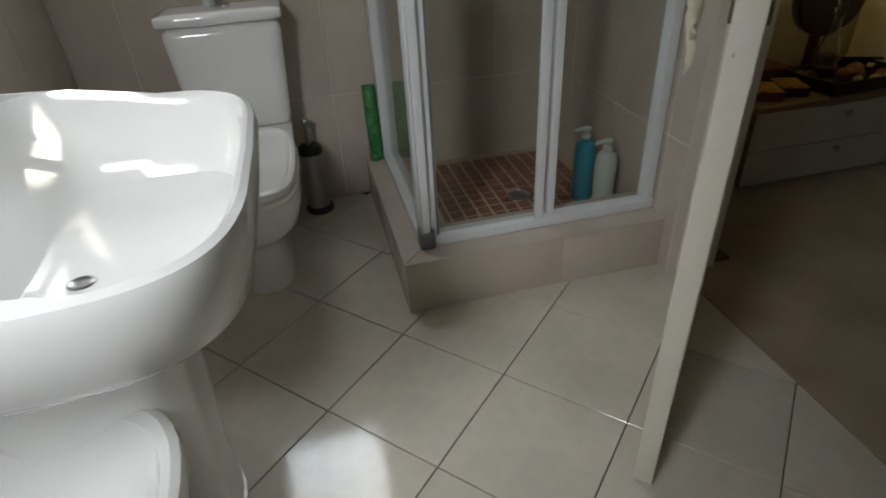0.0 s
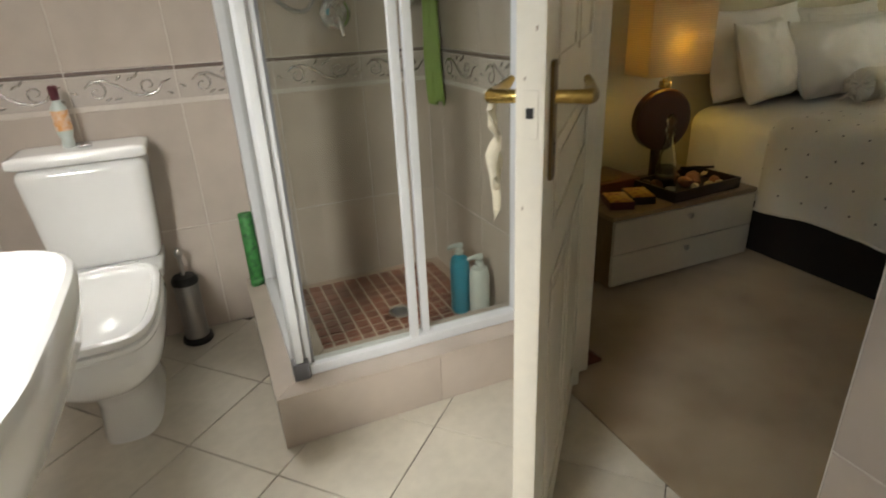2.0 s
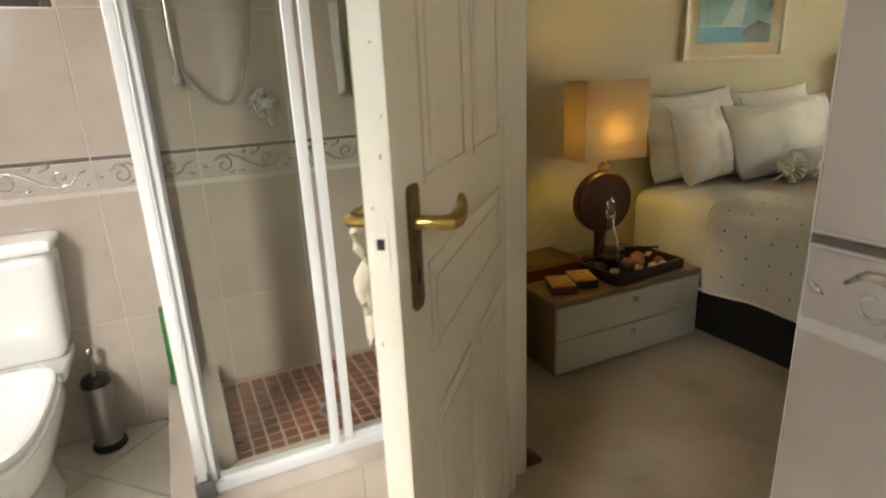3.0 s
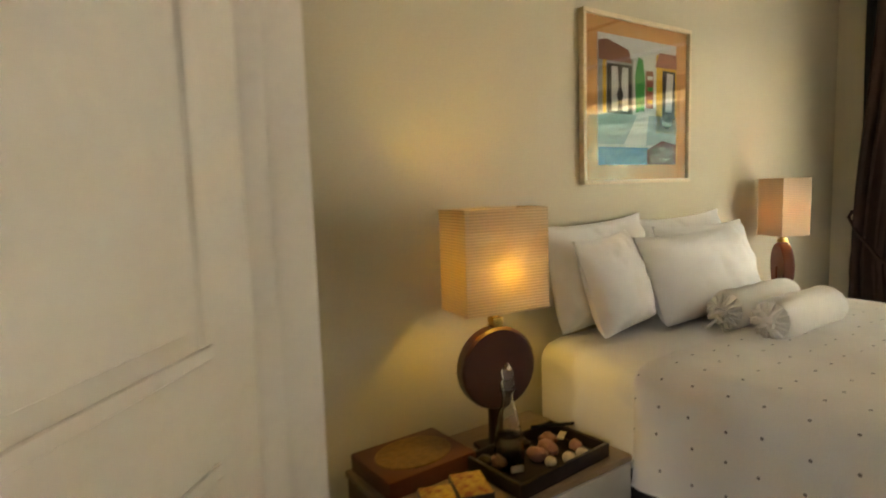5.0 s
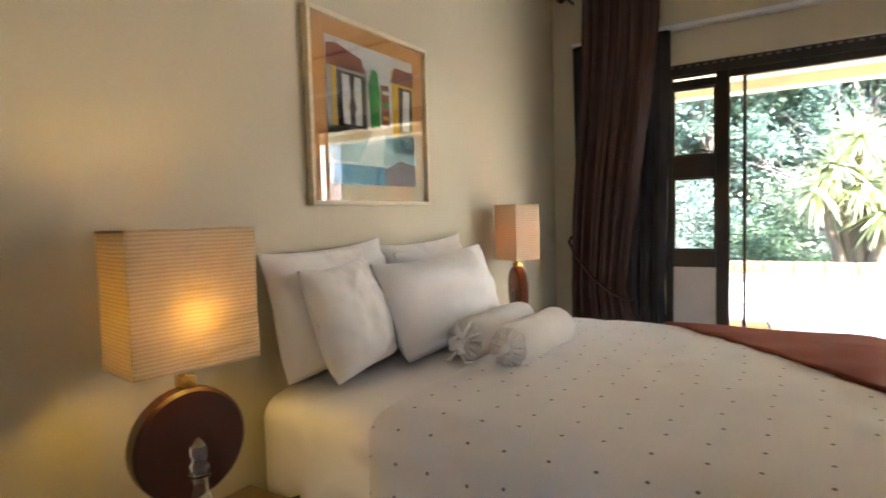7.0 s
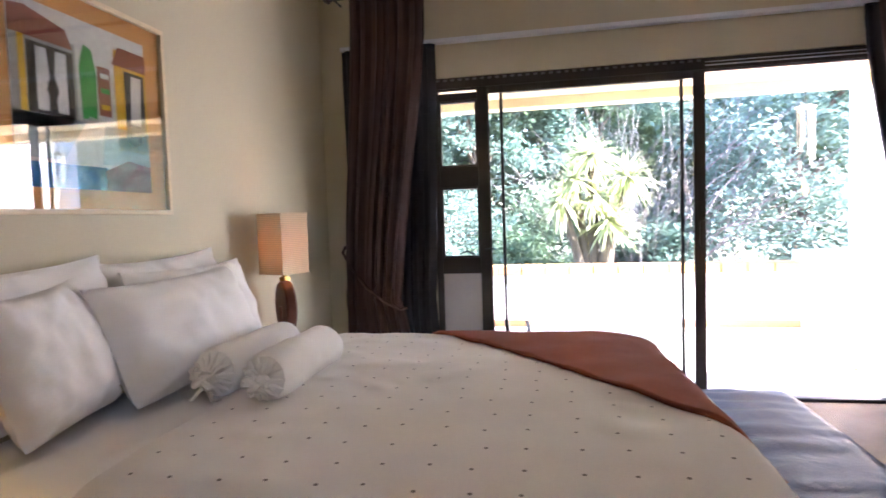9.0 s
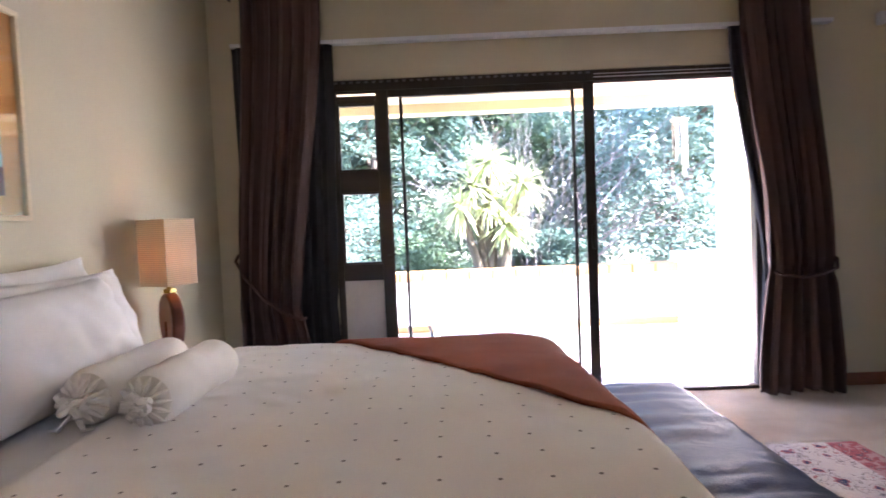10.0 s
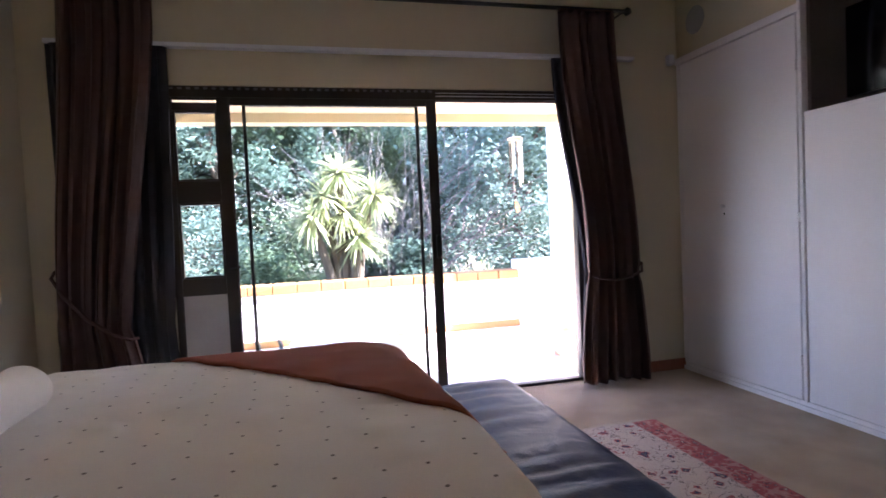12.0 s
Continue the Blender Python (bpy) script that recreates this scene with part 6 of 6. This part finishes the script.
for i, (x, y, r, h, mt) in enumerate(((11.6, 3.2, 1.0, 1.5, M_LEAFA), (12.0, 1.4, .9, 1.4, M_LEAFB), (12.4, -.8, .9, 1.5, M_LEAFA), (12.0, -2.6, 1.2, 2.3, M_LEAFA), (12.6, -4.2, 1.3, 2.2, M_LEAFA), (13.5, .4, 1.3, 2.4, M_LEAFB), (13.2, 2.6, 1.3, 2.2, M_LEAFA), (12.6, 4.6, 1.2, 2.2, M_LEAFB), (18.6, -8.4, 2.4, 5.2, M_LEAFA), (18.8, -5.0, 2.4, 5.4, M_LEAFB), (18.6, -1.6, 2.4, 5.2, M_LEAFA), (18.8, 1.8, 2.4, 5.4, M_LEAFB), (18.6, 5.2, 2.4, 5.2, M_LEAFA), (18.8, 8.6, 2.4, 5.4, M_LEAFB))):
    bush((x, y, -.5), r, h, 6500 if r < 2 else 14000, .085 if r < 2 else .155, mt, "thick garden bush behind the patio wall", 50 + i)

t = thing("bare_shrub", (12.5, -.55, -.5), "leafless grey shrub with fine tangled twigs", "shrub")
bm = bmesh.new()
rnd = random.Random(77)
for k in range(120):
    p = Vector((12.5 + rnd.gauss(0, .25), -.55 + rnd.gauss(0, .22), -.4))
    d = Vector((rnd.uniform(-.4, .4), rnd.uniform(-.6, .6), 1)).normalized()
    pts = [p]
    for s in range(7):
        d = (d + Vector((rnd.gauss(0, .16), rnd.gauss(-.02, .26), rnd.gauss(-.03, .14)))).normalized()
        pts.append(pts[-1] + d * rnd.uniform(.40, .62))
    tube(pts, [.014, .012, .010, .008, .007, .005, .004, .003], 4, bm)
tagged(part("branch_tangle", bm, M_TWIG, t), kind="stuff")


def strap_plant(at, heads, label, leaf_len, seed, trunk=True, count=70):
    t = thing("palm" if trunk else "grass_tuft", at, label, "palm" if trunk else "plant")
    rnd = random.Random(seed)
    verts, faces = [], []
    for hx, hy, hz in heads:
        c = Vector((at[0] + hx, at[1] + hy, at[2] + hz))
        if trunk:
            part("stem", tube([(at[0] + hx * .15, at[1] + hy * .15, at[2]), (at[0] + hx * .5, at[1] + hy * .45, at[2] + hz * .55), c], [.10, .07, .045], 8), M_BARK, t)
        for k in range(count):
            a = rnd.uniform(0, 2 * math.pi)
            el = math.asin(rnd.uniform(-.75, 1.0))
            d = Vector((math.cos(a) * math.cos(el), math.sin(a) * math.cos(el), math.sin(el)))
            s = d.cross(Vector((0, 0, 1)))
            s = s.normalized() if s.length > .05 else Vector((1, 0, 0))
            L = leaf_len * rnd.uniform(.75, 1.15)
            b = len(verts)
            for q in range(5):
                f = q / 4
                p = c + d * L * f + Vector((0, 0, -.30 * L * f * f))
                w = .019 * (1 - f ** 2.5) + .002
                verts.extend((p + s * w, p - s * w))
            faces.extend((b + 2 * q, b + 2 * q + 1, b + 2 * q + 3, b + 2 * q + 2) for q in range(4))
    mesh_part("leaves", verts, faces, M_LEAFC, t)


strap_plant((11.0, .30, -.5), ((0.0, .02, 2.50), (.1, -.46, 2.20), (-.1, .42, 1.90), (.05, -.02, 1.95), (-.05, -.20, 1.60), (.0, .24, 2.18)), "sunlit palm with heads of long pale strap leaves", .48, 5, True, 150)
strap_plant((10.6, -1.51, -.5), ((0, 0, .98), (.1, -.2, .85), (0, .22, .85)), "low tuft of pale strap leaves behind the wall", .42, 8, False, 60)


# ---- pieces: tiles, mosaic, coping ----
def scroll():
    """The border's raised scroll: two long curls with small leaves, in the xz plane."""
    bm = bmesh.new()
    def curl(cx, cz, r, turns, start, flip, thick):
        pts, rad = [], []
        for i in range(22):
            f = i / 21
            a = start + flip * turns * 2 * math.pi * f
            q = r * (1 - .82 * f)
            pts.append((cx + q * math.cos(a), -.008, cz + q * math.sin(a)))
            rad.append(thick * (1 - .5 * f))
        tube(pts, rad, 6, bm)
    curl(-.085, -.004, .034, 1.2, 2.2, -1, .0042)
    curl(.075, .006, .030, 1.2, 5.4, -1, .0042)
    tube([(-.118, -.008, .012), (-.095, -.008, .030), (-.06, -.008, .032), (-.02, -.008, .012), (.02, -.008, -.016), (.06, -.008, -.028), (.10, -.008, -.018), (.12, -.008, .012), (.15, -.008, .022)], [.003, .0045, .005, .006, .006, .005, .0045, .004, .002], 6, bm)
    for x, z, a in ((-.02, .030, .7), (.012, .026, .5), (.035, .033, .9), (-.045, -.026, 3.6), (-.015, -.030, 3.3), (.13, -.02, -.4), (-.14, -.01, 2.6)):
        tube([(x, -.008, z), (x + .012 * math.cos(a), -.009, z + .012 * math.sin(a)), (x + .024 * math.cos(a), -.008, z + .024 * math.sin(a))], [.0015, .0055, .001], 6, bm)
    return bm


def tiled(parent, plane, fixed, a0, a1, holes=(), start=None):
    """Wall tiles, 335 wide, in rows with a decorated border, left open at holes (a0, a1, z0, z1)."""
    rows = ((0.0, .44), (.44, .905), (1.035, 1.50), (1.50, 1.965), (1.965, 2.43), (2.43, CEIL))
    edges = [a0]
    x = start if start is not None else a0
    while x < a1 - .02:
        x += .335
        if x > a0 + .02:
            edges.append(min(x, a1))
    if edges[-1] < a1 - .001:
        edges.append(a1)
    def add(nm, p, q, r, s, mat_, thick=.0075):
        w, h = q - p - .004, s - r - .004
        if w < .012 or h < .012:
            return None
        key = (nm, plane, round(w, 3), round(h, 3))
        c, z = (p + q) / 2, (r + s) / 2
        at = {"xz": (c, fixed, z), "yz": (fixed, c, z), "zy": (fixed, c, z)}[plane]
        ob = piece(nm, key, lambda: bevelled_plate(w, h, thick, .0018, "xz" if plane == "xz" else "yz"), mat_, parent, at, 0 if plane != "zy" else 180)
        return ob
    for p, q in zip(edges, edges[1:]):
        for r, s in rows:
            bits = [(p, q, r, s)]
            for h0, h1, g0, g1 in holes:
                nxt = []
                for (b0, b1, c0, c1) in bits:
                    if b1 <= h0 or b0 >= h1 or c1 <= g0 or c0 >= g1:
                        nxt.append((b0, b1, c0, c1))
                        continue
                    if b0 < h0:
                        nxt.append((b0, h0, c0, c1))
                    if b1 > h1:
                        nxt.append((h1, b1, c0, c1))
                    m0, m1 = max(b0, h0), min(b1, h1)
                    if c0 < g0:
                        nxt.append((m0, m1, c0, g0))
                    if c1 > g1:
                        nxt.append((m0, m1, g1, c1))
                bits = nxt
            for b in bits:
                add("wall_tile", *b, M_WALLTILE)
        if any(q > h0 + .01 and p < h1 - .01 and g0 < .94 for h0, h1, g0, g1 in holes):
            p2, q2 = p, q
            for h0, h1, g0, g1 in holes:
                if p < h0 < q:
                    q2 = h0
                elif p < h1 < q:
                    p2 = h1
                elif p >= h0 and q <= h1:
                    q2 = p2
            if q2 - p2 < .03:
                continue
            p, q = p2, q2
        add("border_tile", p, q, .919, 1.018, M_BANDTILE)
        add("border_line", p, q, .905, .919, M_BANDLINE, .0095)
        add("border_line", p, q, 1.018, 1.035, M_BANDLINE, .0095)
        if q - p > .25:
            c = (p + q) / 2
            if plane == "xz":
                piece("scroll", "scroll", scroll, M_SILVER, parent, (c, fixed, .9685))
            else:
                piece("scroll", "scroll", scroll, M_SILVER, parent, (fixed, c, .9685), -90 if plane == "yz" else 90)
    for me in (SHARED.get("scroll"),):
        if me:
            me.shade_smooth()


tiled(wall_bath_back, "xz", BY1 + .0075, BX0, BX1, ((1.04, 1.65, 1.50, 2.12),), start=1.66 - 3 * .335)
tiled(wall_door_tiled, "yz", BX1 + .0075, BY0, BY1, ((DY0 + .021, DY1, 0, DTOP),), start=DY0 + .021 - 5 * .335)
tiled(wall_bath_left, "zy", BX0 - .0075, BY0, BY1, ((-.38, .14, 1.44, 2.06),), start=BY1 - 10 * .335)

# floor tiles laid on the diagonal
side, ang = .3325, radians(-46.3)
u_, v_ = Vector((math.cos(ang), math.sin(ang))), Vector((-math.sin(ang), math.cos(ang)))
o_ = Vector((1.716, 1.456))
for i in range(-12, 13):
    for j in range(-12, 13):
        c = o_ + (i + .5) * side * u_ + (j + .5) * side * v_
        h = side / 2 - .0015
        quad = [tuple(c + a * h * u_ + b * h * v_) for a, b in ((-1, -1), (1, -1), (1, 1), (-1, 1))]
        poly = clipped(quad, BX0, 2.650, BY0, BY1)
        if len(poly) < 3:
            continue
        area = abs(sum(p[0] * q[1] - q[0] * p[1] for p, q in zip(poly, poly[1:] + poly[:1]))) / 2
        if area < .002:
            continue
        if area > .99 * (2 * h) ** 2:
            piece("floor_tile", "floor_tile", lambda: bevelled_plate(2 * h, 2 * h, .006, .0015, "xy"), M_FLOORTILE, floor_bath, (c.x, c.y, -.006), math.degrees(ang))
        else:
            pm = prism(poly, -.006, 0.0)
            piece("floor_tile", ("cut", i, j), lambda: pm, M_FLOORTILE, floor_bath)
# terracotta mosaic in the shower
step = .0525
for i in range(int((BX1 - 1.936) / step)):
    for j in range(int((BY1 - 1.746) / step)):
        x, y = 1.938 + (i + .5) * step, 1.748 + (j + .5) * step
        if (x - 2.28) ** 2 + (y - 2.00) ** 2 < .05 ** 2:
            continue
        piece("mosaic_tile", "mosaic", lambda: bevelled_plate(step - .009, step - .009, .0028, .001, "xy"), M_MOSAIC, shower_floor, (x, y, .0945))
# clay coping bricks on the patio wall
for k in range(24):
    y = -1.54 + k * .262
    piece("coping_brick", "coping", lambda: bx(-.13, .13, -.127, .127, 0, .105, .008, seg=1), M_COPING, pw, (9.57 - 9.55, y, .535 + .05))
# patio tiles
for i in range(9):
    for j in range(20):
        piece("patio_tile", "patio", lambda: bevelled_plate(.292, .292, .010, .002, "xy"), M_PATIO, bpy.data.objects["patio"], (7.20 + i * .297, -2.6 + j * .297, -.060))
